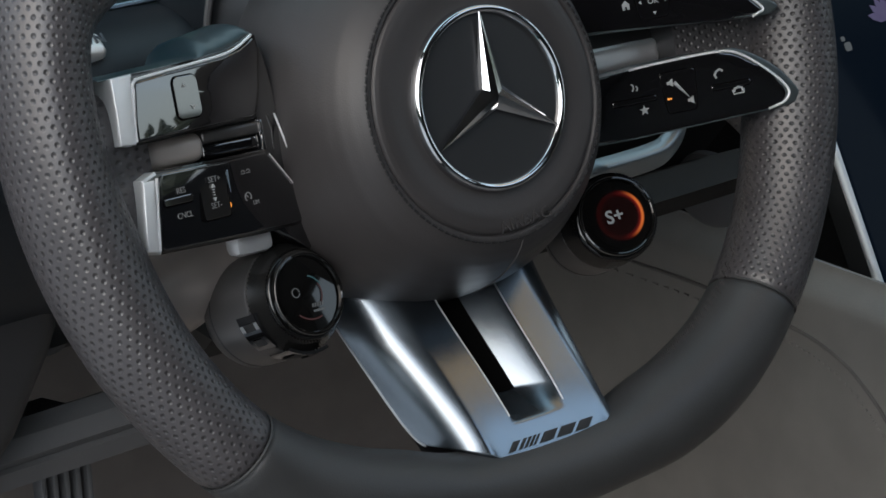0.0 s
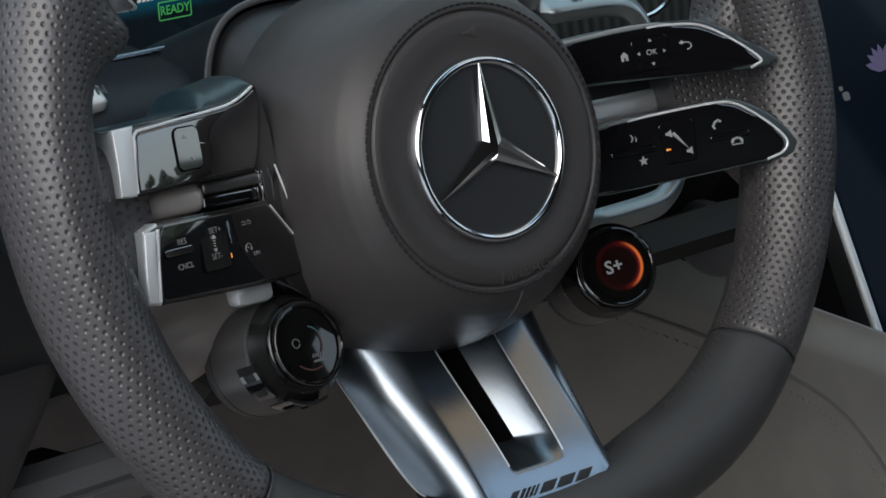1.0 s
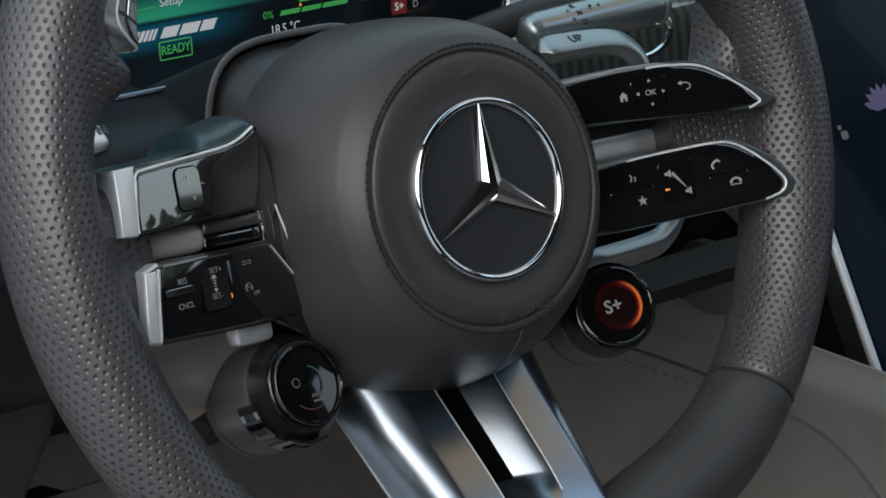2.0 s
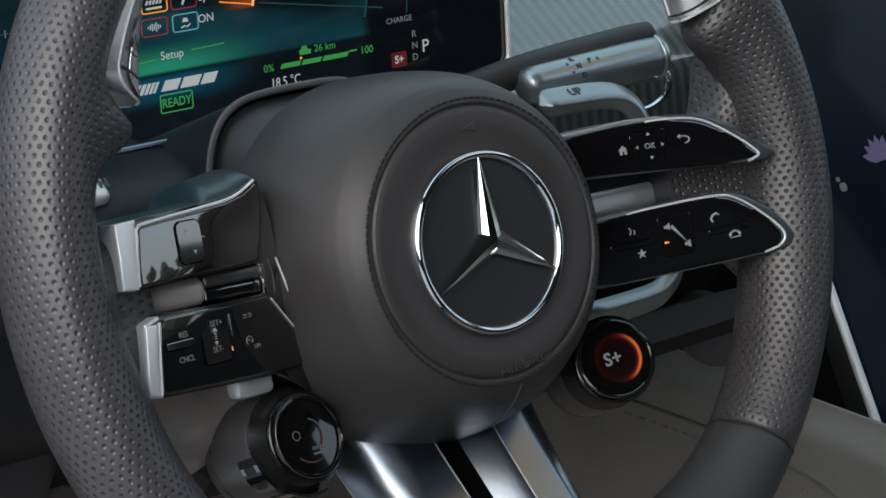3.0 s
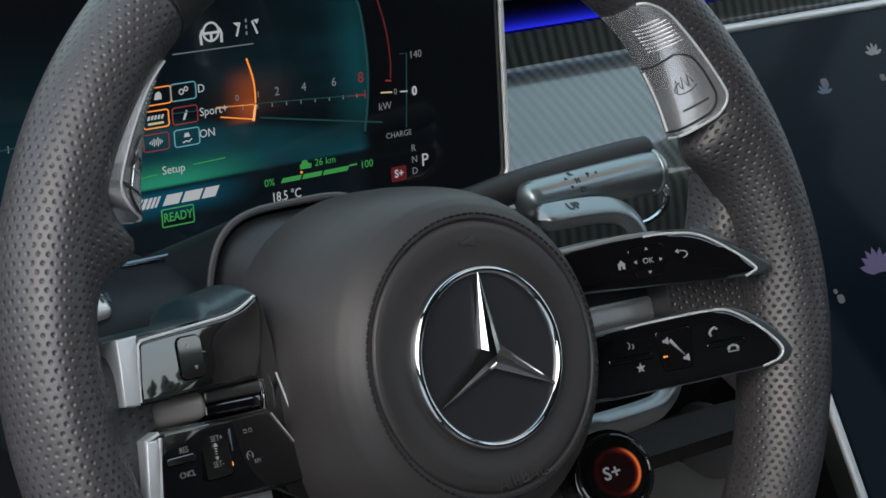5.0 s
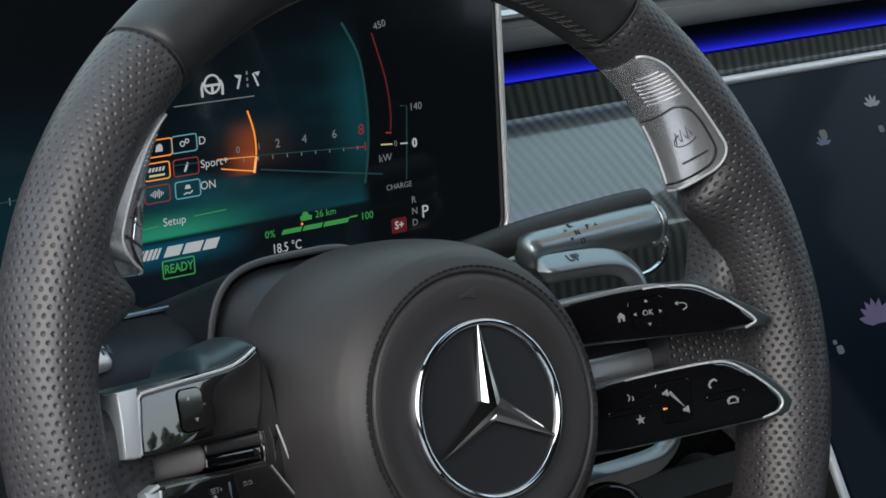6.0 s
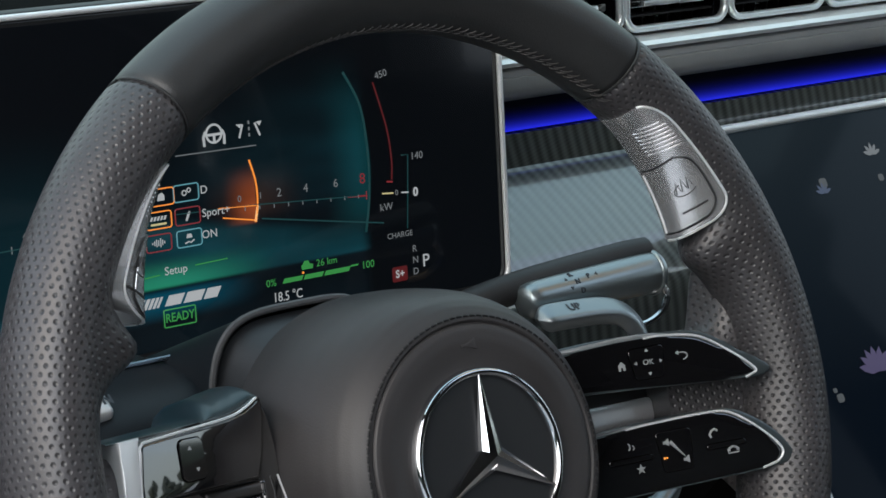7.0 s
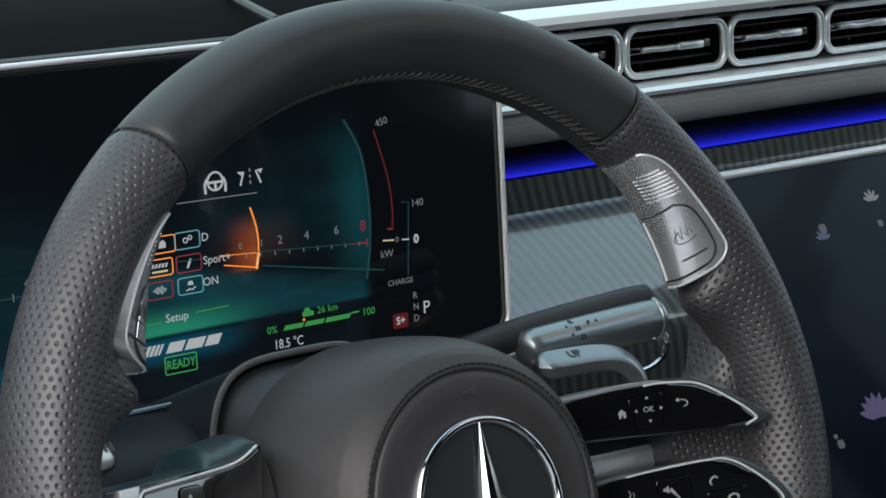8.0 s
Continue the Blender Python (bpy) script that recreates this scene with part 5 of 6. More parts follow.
# plain slanted shapes for the maker's mark
for x, w in ((-0.0215, 0.0040), (-0.0178, 0.0019), (-0.0154, 0.0017), (-0.0132, 0.0015), (-0.0112, 0.0013), (-0.0035, 0.0082), (0.0066, 0.0092), (0.0160, 0.0072)):
    flat("white_bar", slanted(x, 0.0095, w, 0.0046, 0.0013), L_WHITE)
part("ready_box", tube([(px, py, 0.0008) for px, py in rrect(-0.0016, 0.0016, 0.0162, 0.0078, 0.0006, 2)], 0.0003, 5, closed=True), L_GREEN, glass)
word("READY", -0.0016, 0.0016, 0.0056, L_GREEN, 0, 0.0001, 0.85)
# assistance symbols
part("wheel_mark", tube([(0.0223 + 0.0040 * math.cos(a), 0.0802 + 0.0040 * math.sin(a), 0.0008) for a in span(0, 6.28, 24)], 0.0005, 5), L_WHITE, glass)
part("wheel_mark", tube([(0.0189, 0.0798, 0.0008), (0.0257, 0.0798, 0.0008)], 0.0006, 5), L_WHITE, glass)
part("wheel_mark", tube([(0.0223, 0.0798, 0.0008), (0.0223, 0.0764, 0.0008)], 0.0006, 5), L_WHITE, glass)
for s in (-1, 1):
    part("wheel_mark", tube([(0.0223 + s * 0.0052, 0.0750, 0.0008), (0.0223 + s * 0.0054, 0.0790, 0.0008), (0.0223 + s * 0.0043, 0.0815, 0.0008)], 0.0006, 5), L_WHITE, glass)
stroke("lane_mark", [(0.0355, 0.0765), (0.0375, 0.0825)], 0.0010, L_WHITE)
flat("lane_mark", [(0.0340, 0.0828), (0.0370, 0.0826), (0.0362, 0.0808)], L_WHITE)
for y in (0.0766, 0.0794, 0.0822):
    stroke("lane_mark", [(0.0408, y), (0.0408, y + 0.0016)], 0.0009, L_GREY)
stroke("lane_mark", [(0.0465, 0.0765), (0.0440, 0.0825)], 0.0010, L_WHITE)
flat("lane_mark", [(0.0446, 0.0828), (0.0478, 0.0830), (0.0466, 0.0808)], L_WHITE)
stroke("white_line", [(0.0020, 0.0727), (0.0440, 0.0723)], 0.0005, L_GREY)
# second dial on the far side of the glass
stroke("scale_line", [(-0.105, 0.0430), (-0.072, 0.0436)], 0.0006, L_TEAL)
word("4", -0.0731, 0.0486, 0.0060, L_GREY)
stroke("scale_tick", [(-0.0800, 0.0450), (-0.0800, 0.0418)], 0.0005, L_GREY)

# ---------------------------------------------------------------- steering column
column = holder("steering_column", Matrix.Identity(4), "dark leather steering column cowl behind the wheel", "column")
def cowl(y, a, inset=0.0):
    f = max((y - 0.08) / 0.11, 0.0)
    hw, top = 0.041 - 0.004 * f - inset, 0.9915 - 0.045 * f - inset
    c, s = math.cos(a), math.sin(a)
    k = 0.50
    return Vector((-0.020 + hw * math.copysign(abs(c) ** k, c), y, 0.935 + (top - 0.935 if s > 0 else 0.055) * math.copysign(abs(s) ** k, s)))


ang = [2 * math.pi * j / 72 for j in range(72)]
part("cowl_shell", grid(cowl, span(0.08, 0.19, 8), ang, loop_v=True), COLUMN, column, "dark cowl shell", smooth=70)
part("cowl_lip", tube([cowl(0.08, a) + Vector((0, -0.001, 0)) for a in ang], 0.0015, 8, closed=True), FOOT, column, "raised front lip")
part("cowl_front", grid(lambda y, a: cowl(y, a, 0.0030 + 0.22 * (0.081 - y)), span(0.081, 0.020, 10), ang, loop_v=True), COWL, column, "dark leather cowl front", smooth=60)
def cover_point(u, v):
    a, b = lerp(-math.pi / 2, math.pi / 2, u), 2 * math.pi * v
    q = lambda t: math.copysign(abs(t) ** 0.75, t)
    return Vector((-0.078 + 0.064 * q(math.cos(a)) * q(math.cos(b)), 0.118 + 0.050 * q(math.cos(a)) * q(math.sin(b)), 0.928 + 0.0385 * q(math.sin(a))))
part("column_cover", grid(cover_point, span(0.0, 1.0, 28), span(0, 1, 56)), COLUMN, column, "smooth dark column cover", smooth=70)
part("column_tube", turned([(0.0, 0.0), (0.046, 0.0), (0.050, 0.10), (0.050, 0.12), (0.0, 0.12)], 40, Matrix.Translation((0, 0.13, 0.905)) @ Matrix.Rotation(radians(73), 4, "X")), MATTE, column, "matte black column tube")

# gear selector
lever = holder("gear_selector", pose(0.1630, 0.112, 0.9625, 0, -1.2, 0), "satin silver column gear selector with black arm", "gear selector")
part("selector_tip", turned([(0.0, -0.041), (0.0055, -0.0406), (0.0076, -0.0388), (0.0084, -0.034), (0.0102, 0.031), (0.0103, 0.037), (0.0090, 0.040), (0.0, 0.040)], 36, Matrix.Rotation(radians(90), 4, "Y")), SELECTOR, lever, "satin silver cylinder", smooth=50)
part("end_ring", turned([(0.0100, 0.0352), (0.0108, 0.0356), (0.0112, 0.0364), (0.0108, 0.0376), (0.0100, 0.0380)], 36, Matrix.Rotation(radians(90), 4, "Y")), SELECTOR, lever)
face_m = Matrix.Rotation(radians(66), 4, "X")


def on_lever(x, rise):
    """A place on the skin of the tapered cylinder, rise metres round it."""
    r = lerp(0.0084, 0.0102, (x + 0.034) / 0.065)
    return face_m @ Matrix.Rotation(-rise / r, 4, "X") @ at(x, 0, r)


for t, x, y in (("R", -0.0150, 0.0070), ("N", -0.0135, 0.0025), ("D", -0.0120, -0.0020), ("P", -0.0065, 0.0040)):
    writing("lever_word", t, 0.0036, DARK_INK, lever, on_lever(x, y), 0, 0.0004)
for pts, x, y in (([(-0.0009, -0.0006), (0.0009, -0.0006), (0, 0.0008)], -0.0190, 0.0050), ([(-0.0009, 0.0006), (0.0009, 0.0006), (0, -0.0008)], -0.0175, 0.0002), ([(0.0007, -0.0009), (0.0007, 0.0009), (-0.0007, 0)], -0.0020, 0.0045)):
    bm = prism(pts, -0.0002, 0.0003)
    bm.transform(on_lever(x, y))
    part("lever_mark", bm, DARK_INK, lever)
part("selector_arm", tube(smooth_line([(-0.125, 0.03, -0.023), (-0.085, 0.020, -0.007), (-0.04, 0.010, 0.0040), (0.02, 0.006, 0.0080), (0.038, 0.004, 0.0084)]), 0.0072, 16), MATTE, lever, "matte black lever arm")

part("selector_collar", tube(smooth_line([(0.024, 0.0, -0.0246), (0.0360, 0.0, -0.0238), (0.0445, 0.0, -0.0195), (0.0472, 0.0, -0.0130), (0.0440, 0.0, -0.0075)]), 0.0016, 8), CHROME, lever, "bright curved collar")

# indicator stalk on the other side of the column
stalk = holder("indicator_stalk", pose(-0.085, 0.078, 0.9215, 0, 2, 0), "grey satin indicator stalk on the column", "stalk")
part("stalk_tip", turned([(0.0, -0.055), (0.007, -0.054), (0.0078, -0.050), (0.0078, -0.016), (0.0072, -0.0155)], 32, Matrix.Rotation(radians(90), 4, "Y")), GREYMETAL, stalk)
part("stalk_body", turned([(0.0072, -0.016), (0.0082, -0.0155), (0.0082, 0.016), (0.0076, 0.017), (0.0076, 0.060)], 32, Matrix.Rotation(radians(90), 4, "Y")), SILVER, stalk)
for k in range(4):
    part("stalk_mark", box(-0.0290 + 0.0011 * k, -0.0285 + 0.0011 * k, -0.0055, -0.0025, 0.0060, 0.0078), DARK_INK, stalk)
part("stalk_ring", turned([(0.0078, 0.0145), (0.0088, 0.0150), (0.0088, 0.0165), (0.0078, 0.0170)], 32, Matrix.Rotation(radians(90), 4, "Y")), CHROME, stalk)

# ---------------------------------------------------------------- dashboard
# bright line at the bottom; the glow above it is painted as fading emission
BLUE = glow_gradient("ambient_light", (0.0, 0.0, 0.0006), (0.016, 0.022, 0.68), 2, 1.0165, 0.9995, 1.0, soft_=5.0)
dash = holder("dashboard", Matrix.Identity(4), "dark leather dashboard with chrome strips and carbon trim", "dashboard", kind="structure")
X0, X1 = -0.42, 1.15
part("dash_top", profile_bar([(0.303, 1.0865), (0.306, 1.0905), (0.316, 1.0930), (0.42, 1.098), (0.95, 1.105), (0.95, 1.06), (0.346, 1.06), (0.346, 1.0860)], 0.195, X1), DASH, dash, "dark leather dash top")
part("dash_hood", profile_bar([(0.215, 1.094), (0.225, 1.101), (0.300, 1.112), (0.42, 1.116), (0.95, 1.112), (0.95, 1.04), (0.225, 1.04)], X0, 0.195), HOOD, dash, "dark leather hood behind the display")
part("chrome_strip", profile_bar([(0.300, 1.0775), (0.2925, 1.0785), (0.2900, 1.0820), (0.2910, 1.0858), (0.296, 1.0890), (0.305, 1.0900), (0.310, 1.0775)], 0.196, X1), STRIP, dash, "chrome strip above the vents")
part("vent_band", profile_bar([(0.330, 1.036), (0.330, 1.086), (0.345, 1.086), (0.345, 1.036)], 0.196, X1), GLOSS, dash, "gloss black vent band")
part("chrome_strip", profile_bar([(0.300, 1.0350), (0.293, 1.0356), (0.2905, 1.0382), (0.2925, 1.0405), (0.300, 1.0412), (0.330, 1.0412), (0.330, 1.0350)], 0.196, X1), STRIP, dash, "satin chrome strip below the vents")
part("leather_band", profile_bar([(0.299, 1.0352), (0.2950, 1.0330), (0.2945, 1.0303), (0.2952, 1.0300), (0.2940, 1.0292), (0.2945, 1.0235), (0.2970, 1.0190), (0.3020, 1.0160), (0.330, 1.0160), (0.330, 1.0352)], 0.196, X1), DASH_GREY, dash, "grey leather band")
part("light_strip", profile_bar([(0.3035, 0.9988), (0.3030, 1.0005), (0.3028, 1.0060), (0.3030, 1.0158), (0.310, 1.0158), (0.310, 0.9988)], 0.19, X1), BLUE, dash, "blue ambient light strip with its painted glow")
carb = [(0.3035, 0.9972), (0.3042, 0.9900), (0.3052, 0.9778), (0.2992, 0.9738), (0.2800, 0.9560), (0.2650, 0.9390), (0.2530, 0.9240), (0.2490, 0.9120), (0.2530, 0.8950), (0.2620, 0.8660), (0.330, 0.8660), (0.330, 0.9972)]
part("carbon_trim", profile_bar(carb, 0.19, 0.409), CARBON, dash, "lacquered carbon fibre trim")
part("carbon_trim", profile_bar([(0.3035, 0.9972), (0.3042, 0.9900), (0.3055, 0.9812), (0.330, 0.9812), (0.330, 0.9972)], 0.4092, X1), CARBON, dash, "lacquered carbon fibre trim")
part("dash_lower", profile_bar([(0.238, 0.8655), (0.205, 0.852), (0.205, 0.820), (0.240, 0.780), (0.420, 0.760), (0.420, 0.8650), (0.27, 0.8655)], 0.06, 0.35), LOWER, dash, "dark lower dash")
part("dash_lower", profile_bar([(0.135, 0.9650), (0.118, 0.9620), (0.110, 0.930), (0.135, 0.860), (0.200, 0.800), (0.420, 0.780), (0.420, 0.9450), (0.192, 0.9450), (0.190, 0.9650)], X0, -0.056), COLUMN, dash, "dark lower dash")
part("dash_lower", profile_bar([(0.195, 0.870), (0.200, 0.820), (0.240, 0.780), (0.420, 0.770), (0.420, 0.9450), (0.205, 0.9450)], -0.056, 0.06), DARK, dash, "dark lower dash")
part("silver_line", tube([(X0, 0.1225, 0.9672), (-0.048, 0.1225, 0.9672)], 0.0013, 8), SATIN, dash, "thin silver line under the display")
part("hood_edge", tube([(0.038, 0.1705, 1.112), (0.080, 0.265, 1.1125), (0.14, 0.40, 1.1165)], 0.0022, 8), DASH, dash, "raised grey edge on the hood")
part("silver_line", tube([(X0, 0.1180, 0.9622), (-0.073, 0.1180, 0.9624)], 0.0007, 8), SATIN_SOFT, dash, "second thin silver line")
part("dash_back", profile_bar([(0.425, 0.60), (0.425, 1.09), (0.95, 1.09), (0.95, 0.60)], X0, X1), MATTE, dash, "dark bulkhead")


def air_vent():
    v = holder("air_vent", pose(0.4034, 0.312, 1.0588, 90, 0, 0), "rounded rectangular air vent with chrome frame", "air vent", "air vents in the dashboard")
    loop_ = rrect(0, 0, 0.0782, 0.0272, 0.0085, 8)
    part("vent_frame", tube([(x, y, 0.0045) for x, y in loop_], 0.0022, 12, closed=True, flat=1.3), VENT_CHROME, v, "chrome vent frame")
    part("vent_well", grid(lambda k, i: (loop_[i][0] * (0.98, 0.96, 0.90)[k], loop_[i][1] * (0.98, 0.92, 0.80)[k], (0.005, -0.002, -0.018)[k]), range(3), range(len(loop_)), loop_v=True), GLOSS, v)
    for y in (-0.0072, 0.0072):
        part("vane", box(-0.036, 0.036, y - 0.0006, y + 0.0006, -0.014, -0.003, 0.0003), MATTE, v)
    for k in range(7):
        part("back_vane", box(-0.0306 + 0.010 * k, -0.0296 + 0.010 * k, -0.011, 0.011, -0.018, -0.013), MATTE, v)
    part("centre_vane", prism(rrect(0, 0.0002, 0.068, 0.0050, 0.0018, 4), -0.012, -0.0005, 0.0012), GLOSS, v, "gloss black centre vane")
    part("vane_bar", tube(smooth_line([(-0.0225, 0.0000, 0.0006), (-0.0140, 0.0003, 0.0012), (-0.0060, -0.0003, 0.0010), (0.0100, 0.0003, 0.0014), (0.0240, 0.0004, 0.0014)]), 0.0017, 8, flat=0.8), VENT_CHROME, v, "chrome bar on the vane")
    part("vane_tab", box(0.0040, 0.0235, -0.0018, 0.0026, 0.0005, 0.0045, 0.0012), VENT_CHROME, v, "satin vane tab")
    return v


vent = air_vent()
for k in (-1, 1, 2, 3):
    copy_thing(vent, pose(0.4034 + 0.0827 * k, 0.312, 1.0588, 90, 0, 0))

# ---------------------------------------------------------------- centre display
tilt = math.degrees(math.atan2(0.15, 0.285))
CM = pose(0.4362, 0.3, 0.9790, 90 - tilt, 0, 0)     # origin at the upper corner; local y up the glass
centre = holder("centre_display", CM, "large dark touch screen with flower wallpaper and silver edge", "touch screen")
part("screen_body", prism(rrect(0.1255, -0.165, 0.298, 0.334, 0.012), -0.018, -0.001, 0.002), MATTE, centre, "black screen housing")
cglass = part("screen_glass", prism(rrect(0.1255, -0.165, 0.292, 0.328, 0.010), -0.003, 0.0, 0.0005),
              glow_gradient("wallpaper_light", (0.0006, 0.0022, 0.0055), (0.0085, 0.0135, 0.018), 1, -0.17, -0.01, 1.0), centre, "dark blue screen glass")
part("silver_edge", tube([(x, y, 0.0005) for x, y in rrect(0.1255, -0.165, 0.297, 0.333, 0.011, 8)], 0.0028, 10, closed=True, flat=1.0), SILVER, centre, "satin silver edge")


def petal(n, size, cx, cy, material):
    for k in range(n):
        a = lerp(-70, 70, k / (n - 1)) + 90
        pts = [(0.0, 0.0), (0.35, 0.16), (0.75, 0.13), (1.0, 0.0), (0.75, -0.13), (0.35, -0.16)]
        c, s = math.cos(radians(a)), math.sin(radians(a))
        bm = bmesh.new()
        bm.faces.new([bm.verts.new((cx + size * (px * c - py * s), cy + size * (px * s + py * c), 0.0004 + 0.0001 * (k % 3))) for px, py in pts])
        part("flower_petal", bm, material, cglass, smooth=0)


petal(7, 0.0160, 0.0520, -0.1600, L_PURPLE)
petal(5, 0.0080, 0.1120, -0.0300, L_GREY)
petal(5, 0.0070, 0.0600, -0.0480, lit("lit_dim_blue", (0.2, 0.28, 0.5), 0.2))
for x, y, r in ((0.0140, -0.1690, 0.0026), (0.0118, -0.1640, 0.0014), (0.0620, -0.2050, 0.0020), (0.0620, -0.0415, 0.0030), (0.1120, -0.0450, 0.0022), (0.0640, -0.1750, 0.0022), (0.0660, -0.2500, 0.0020)):
    bm = prism(rrect(x, y, 2 * r, 2 * r, r * 0.6, 3), 0.0, 0.0005)
    part("screen_mark", bm, L_DIM, cglass)

# ---------------------------------------------------------------- console and footwell
BEIGE_THREAD = mat("brown_thread", (0.22, 0.205, 0.19), 0.6)
console = holder("centre_console", Matrix.Identity(4), "brown leather centre console side with stitched seam", "console")
SEAM = [(0.420, 0.700), (0.345, 0.705), (0.2756, 0.7080), (0.2307, 0.7092), (0.190, 0.7085), (0.1557, 0.7055), (0.1348, 0.7022), (0.1141, 0.695), (0.0957, 0.6832), (0.0863, 0.6751), (0.060, 0.648), (0.040, 0.610), (0.025, 0.560), (0.015, 0.480)]


def side_x(z):
    return 0.340 + 0.004 * ease((z - 0.66) / 0.08) + 0.012 * ease((z - 0.724) / 0.018)


SIDE = [(side_x(z), z) for z in span(0.34, 0.72, 20) + span(0.724, 0.742, 8)] + [(0.3585, 0.7418), (0.3615, 0.738), (0.3630, 0.728), (0.3635, 0.680)]
part("console_side", grid(lambda y, i: Vector((SIDE[i][0], y, SIDE[i][1])), span(-0.35, 0.44, 20), range(len(SIDE))), BEIGE, console, "brown leather side")
part("console_top", profile_bar([(-0.35, 0.6860), (0.44, 0.6860), (0.44, 0.60), (-0.35, 0.60)], 0.3632, 0.70), LOWER, console, "dark console top")
part("seam_piping", tube([(p.x + 0.0002, p.y, p.z) for p in smooth_line([(side_x(z) - 0.0006, y, z) for y, z in SEAM])], 0.0011, 6), KICK, console, "dark leather seam")
bm = bmesh.new()
line = smooth_line([(side_x(z - 0.0085) - 0.0006, y + 0.002, z - 0.0085) for y, z in SEAM], 10)
for i in range(0, len(line) - 1, 2):
    tube([line[i], line[i].lerp(line[i + 1], 0.8)], 0.0006, 5, bm=bm)
part("stitching", bm, BEIGE_THREAD, console, "row of brown stitches")
# round recess in the dark panel above the console
part("console_front", profile_bar([(0.30, 0.6862), (0.30, 0.83), (0.42, 0.83), (0.42, 0.6862)], 0.352, 0.70), LOWER, console, "matte dark console front")
part("oval_cover", turned([(0.0, 0.004), (0.020, 0.0035), (0.024, 0.001), (0.025, -0.004)], 40, Matrix.Translation((0.338, 0.218, 0.770)) @ Matrix.Rotation(radians(-90), 4, "Y") @ Matrix.Diagonal((0.85, 1.2, 1, 1))), FOOT, console, "oval dark cover")

foot = holder("footwell_trim", Matrix.Identity(4), "dark plastic footwell trim below the dashboard", "trim", kind="structure")
part("knee_panel", profile_bar([(0.16, 0.800), (0.175, 0.785), (0.26, 0.775), (0.42, 0.772), (0.42, 0.780), (0.24, 0.781), (0.19, 0.802)], -0.02, 0.34), LOWER, foot, "dark knee panel")
part("side_cheek", prism([(-0.42, 0.868), (-0.100, 0.868), (-0.0875, 0.850), (-0.0875, 0.822), (-0.0925, 0.811), (-0.1120, 0.778), (-0.1500, 0.74), (-0.42, 0.70)], -0.205, -0.165, 0.012, None, 4), DARK, foot, "dark side panel")
foot.children[-1].data.transform(Matrix.Rotation(radians(90), 4, "X"))
part("rounded_box", turned([(0.0, -0.012), (0.011, -0.011), (0.0150, -0.006), (0.0165, 0.002), (0.0165, 0.030), (0.0, 0.030)], 32, Matrix.Translation((-0.0775, 0.215, 0.806)) @ Matrix.Diagonal((1.15, 1, 1, 1))), FOOT, foot, "rounded grey switch box")
part("shelf_bar", profile_bar([(0.200, 0.772), (0.190, 0.768), (0.186, 0.760), (0.190, 0.7555), (0.188, 0.754), (0.190, 0.745), (0.205, 0.738), (0.30, 0.722), (0.30, 0.730), (0.218, 0.748), (0.207, 0.769)], -0.42, -0.036), FOOT, foot, "dark rounded lower shelf")
for i in range(5):
    part("slat", box(-0.0835 + 0.0058 * i, -0.0805 + 0.0058 * i, 0.212, 0.222, 0.66, 0.738, 0.0012), FOOT, foot)
part("kick_panel", profile_bar([(0.425, 0.34), (0.424, 0.705), (0.440, 0.715), (0.445, 0.34)], -0.05, 0.345), KICK, foot, "dark brown kick panel in the footwell")
part("kick_clip", box(0.150, 0.164, 0.414, 0.4255, 0.672, 0.679, 0.001), GREYMETAL, foot, "small grey clip")

# ---------------------------------------------------------------- shell of the car
def slab(name, x0, x1, y0, y1, z0, z1, material, label):
    return tagged(part(name, box(x0, x1, y0, y1, z0, z1), material, None, smooth=0), label, name.split("_")[0], kind="structure")


# floor is out of view; pale so that it throws light on the undersides
CARPET = mat("carpet", (0.24, 0.215, 0.195), 0.9, grain=0.6, grain_scale=600, vary=0.2)
LINER = mat("roof_liner", (0.060, 0.055, 0.050), 0.8, grain=0.3, grain_scale=500, vary=0.06)
BODY = mat("car_body", (0.03, 0.03, 0.032), 0.3, coat=0.5, vary=0.03)
ASPHALT = mat("paving", (0.38, 0.37, 0.355), 0.85, grain=0.5, grain_scale=60, vary=0.25, vary_scale=3)
slab("floor", -0.42, 1.15, -1.6, 0.95, 0.28, 0.34, CARPET, "unseen carpet floor, made pale to bounce light up")
# unseen roof; its gaps are placed for what spoke and carbon reflect
roof = bmesh.new()
for x0, x1, y0, y1 in ((-0.30, 0.20, -1.7, -0.02), (0.95, 1.05, -1.7, -0.02), (0.20, 0.45, -1.7, -0.60), (0.45, 0.95, -1.7, -0.80), (0.20, 0.95, -0.30, -0.26), (0.20, 0.66, -0.045, -0.02)):
    side = box(x0, x1, y0, y1, 1.44, 1.49)
    me = bpy.data.meshes.new("ceiling")
    side.to_mesh(me)
    side.free()
    roof.from_mesh(me)
tagged(part("ceiling", roof, LINER, None, smooth=0), "unseen grey roof liner with gaps set for reflections", "ceiling", kind="structure")


def thin_cloth(name, color):
    """Cloth that lets part of the daylight through."""
    m = mat(name, color, 0.8, grain=0.3, grain_scale=500, vary=0.06)
    n, l = m.node_tree.nodes, m.node_tree.links
    t, mx = n.new("ShaderNodeBsdfTranslucent"), n.new("ShaderNodeMixShader")
    t.inputs["Color"].default_value = (*color, 1)
    mx.inputs[0].default_value = 0.6
    l.new(n["Principled BSDF"].outputs[0], mx.inputs[1])
    l.new(t.outputs[0], mx.inputs[2])
    l.new(mx.outputs[0], n["Material Output"].inputs["Surface"])
    return m


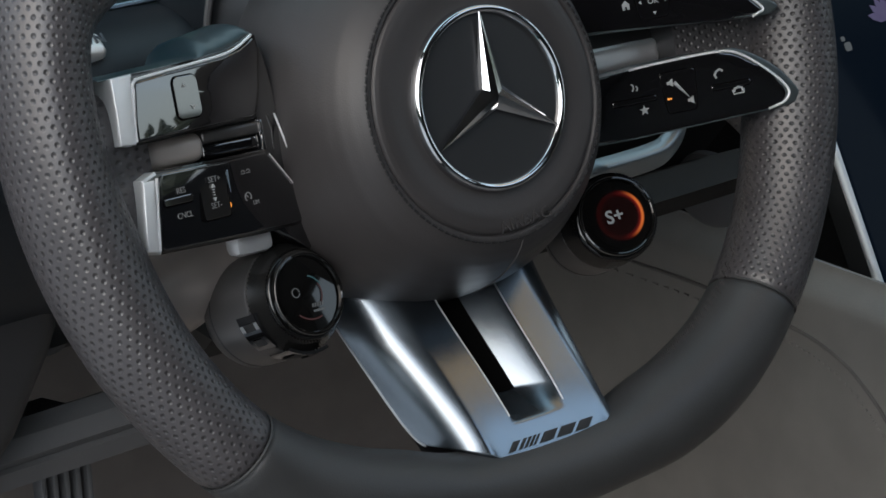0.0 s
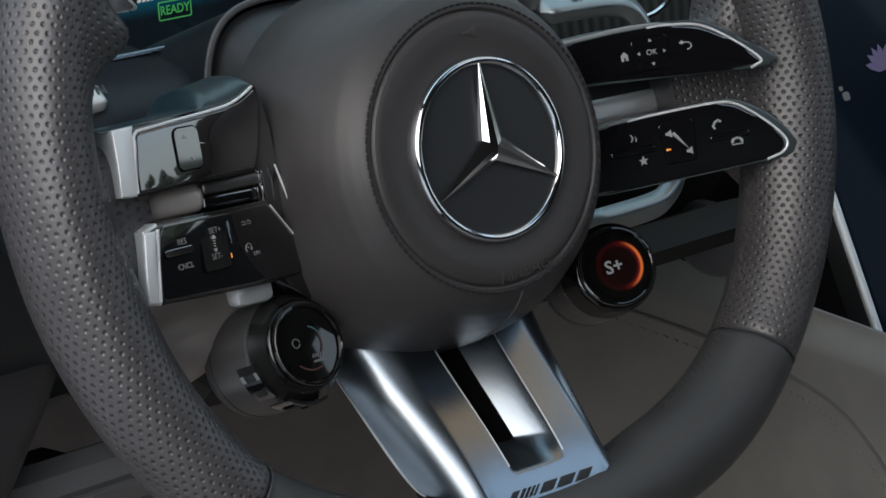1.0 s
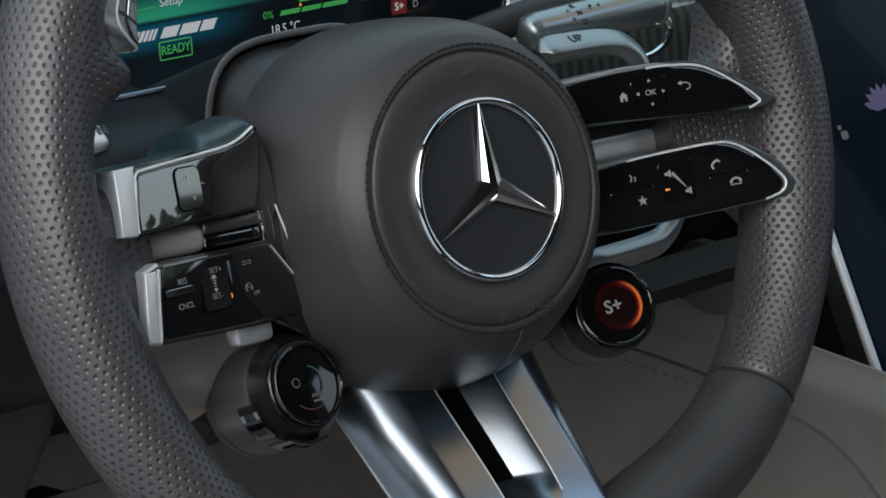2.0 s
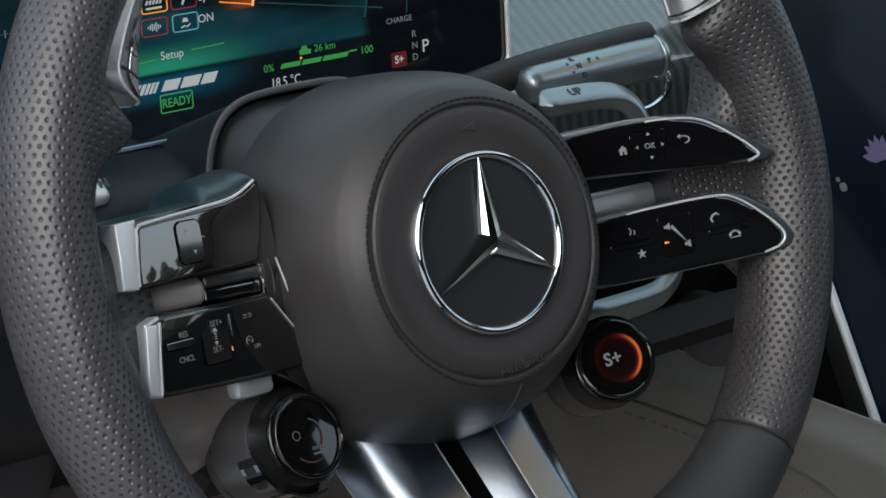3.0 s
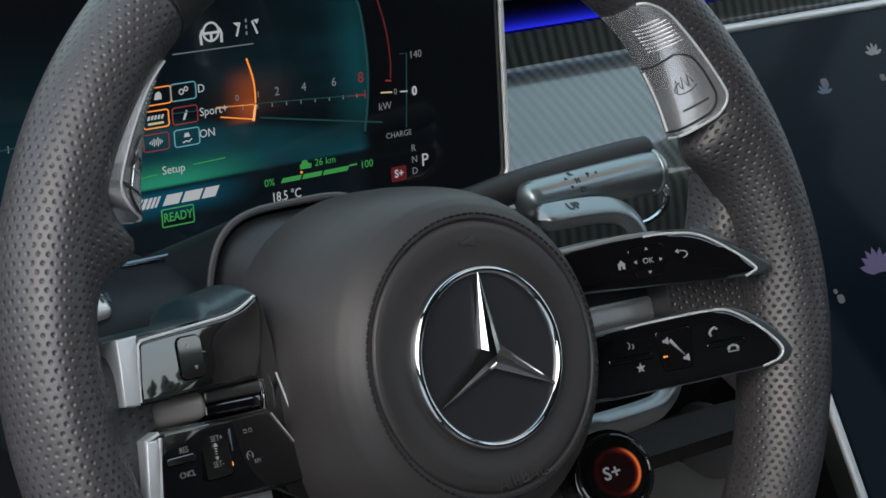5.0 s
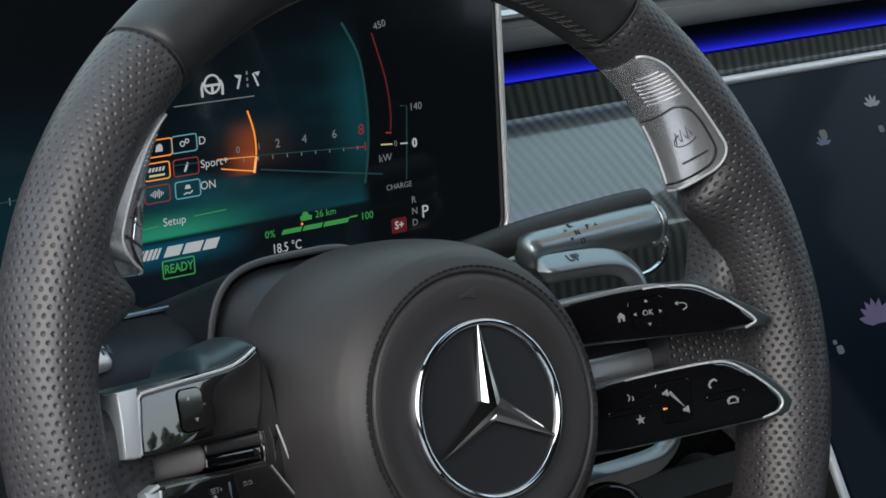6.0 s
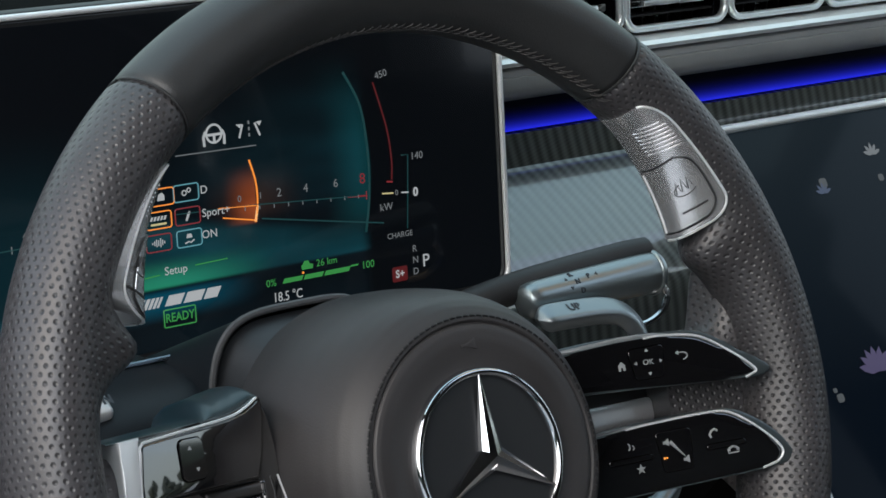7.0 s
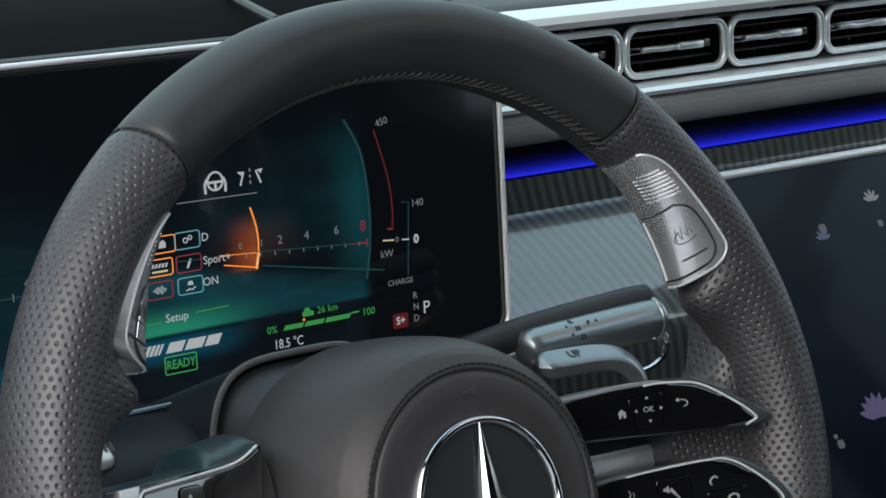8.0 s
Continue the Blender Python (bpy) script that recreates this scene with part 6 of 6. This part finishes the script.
# tan sheet added out of view, so that the spoke reflects an orange patch
blind = holder("roof_blind", pose(0.430, -0.152, 1.455), "unseen tan cloth, added for the orange reflection on the spoke", "roof blind")
bm = bmesh.new()
bm.faces.new([bm.verts.new(p) for p in ((-0.230, -0.107, 0), (0.225, -0.107, 0), (0.225, 0.107, 0), (-0.230, 0.107, 0))])
part("blind_cloth", bm, thin_cloth("tan_cloth", (0.88, 0.52, 0.24)), blind)
part("blind_rail", box(-0.230, 0.225, 0.100, 0.1065, -0.008, -0.001, 0.001), DARK, blind, "dark edge of the added cloth")
slab("wall_right_lower", 1.10, 1.18, -1.7, 0.95, 0.34, 0.93, DASH, "dark leather door panel")
slab("wall_right_upper", 1.02, 1.10, -1.7, -0.05, 1.40, 1.46, LINER, "grey roof rail")
slab("wall_right_quarter", 1.03, 1.14, -1.7, -1.05, 0.93, 1.42, LINER, "grey rear quarter panel")
# two unseen blocks that cut dark shapes into the left panels' reflections
slab("wall_right_mirror", 1.06, 1.14, -0.60, -0.20, 0.93, 1.045, LINER, "unseen grey block, added to shape the panel reflections")
slab("wall_right_post", 1.06, 1.14, -0.495, -0.20, 1.045, 1.42, LINER, "unseen grey post, added to darken the panel reflections")
slab("wall_rear", -0.42, 1.15, -1.78, -1.70, 0.34, 1.268, DASH, "dark leather rear wall of the cabin")
# closes the unseen rear almost fully against light from behind
slab("wall_rear_upper", -0.42, 1.15, -1.78, -1.70, 1.27, 1.46, LINER, "unseen grey upper rear wall, keeps light out")
slab("wall_front", -0.42, 1.15, 0.95, 1.00, 0.28, 1.08, MATTE, "dark bulkhead under the windscreen")
# unseen; its front edge is set to shade the right rim and console
slab("wall_left_rear", -0.46, -0.40, -1.7, -0.67, 0.34, 1.44, LINER, "unseen grey rear door and post, placed to block the sun")
slab("sill_left", -0.46, -0.40, -0.95, 0.95, 0.28, 0.46, BODY, "dark door sill")
for x, nm in ((-0.36, "pillar_left"), (1.06, "pillar_right")):
    bm = tube([(x, 0.92, 1.06), (x * 0.96 + 0.01, 0.45, 1.29), (x * 0.92 + 0.02, -0.06, 1.45)], 0.035, 12)
    tagged(part(nm, bm, LINER), "grey windscreen pillar", "pillar", kind="structure")


def tinted_glass(name, color):
    """Clear glass with a faint colour and a thin reflection."""
    m = mat(name, color, 0.02)
    n, l = m.node_tree.nodes, m.node_tree.links
    t, mx = n.new("ShaderNodeBsdfTransparent"), n.new("ShaderNodeMixShader")
    t.inputs["Color"].default_value = (*color, 1)
    mx.inputs[0].default_value = 0.96
    l.new(n["Principled BSDF"].outputs[0], mx.inputs[1])
    l.new(t.outputs[0], mx.inputs[2])
    l.new(mx.outputs[0], n["Material Output"].inputs["Surface"])
    return m


# pane out of view, added to take blue off the carbon's sky reflection
screen = part("windscreen", profile_bar([(0.93, 1.085), (-0.015, 1.470), (-0.018, 1.465), (0.927, 1.080)], -0.33, 1.03), tinted_glass("windscreen_glass", (0.955, 1.0, 0.945)))
screen.visible_shadow = False
tagged(screen, "unseen windscreen, tinted green to colour the reflections", "windscreen", kind="structure")
ground = bmesh.new()
bmesh.ops.create_grid(ground, x_segments=2, y_segments=2, size=600)
tagged(part("ground", ground, ASPHALT, None, smooth=0), "light grey paved ground round the car", "ground", kind="structure")


# dark line of far trees round the open ground
def treeline():
    rng = random.Random(4)
    bm = bmesh.new()
    n = 220
    for i in range(n):
        a = 2 * math.pi * i / n
        near = ease((-math.cos(a) - 0.1) / 0.5)       # unseen trees brought closer on the driver's side, to darken the spoke's reflection
        r = lerp(rng.uniform(70, 95), rng.uniform(24, 32), near)
        h = lerp(rng.uniform(2.5, 9.0), rng.uniform(3.0, 6.5), near)
        w = rng.uniform(1.5, 3.2)
        c = Vector((r * math.cos(a), r * math.sin(a), 0))
        for k in range(5):
            m = Matrix.Translation(c + Vector((rng.uniform(-w, w), rng.uniform(-w, w), h * (0.25 + 0.15 * k)))) @ Matrix.Diagonal((w * (1.25 - 0.2 * k), w * (1.25 - 0.2 * k), h * 0.22, 1))
            bmesh.ops.create_icosphere(bm, subdivisions=1, radius=1, matrix=m)
    for v in bm.verts:
        v.co += Vector((rng.uniform(-0.4, 0.4), rng.uniform(-0.4, 0.4), rng.uniform(-0.4, 0.4)))
        v.co.z = max(v.co.z, 0.0)
    return bm


LEAVES = mat("tree_leaves", (0.05, 0.06, 0.04), 0.8, vary=0.3, vary_scale=0.5)
tagged(part("far_trees", treeline(), LEAVES, None, smooth=0), "dark row of far trees round the open ground", "trees", kind="stuff")
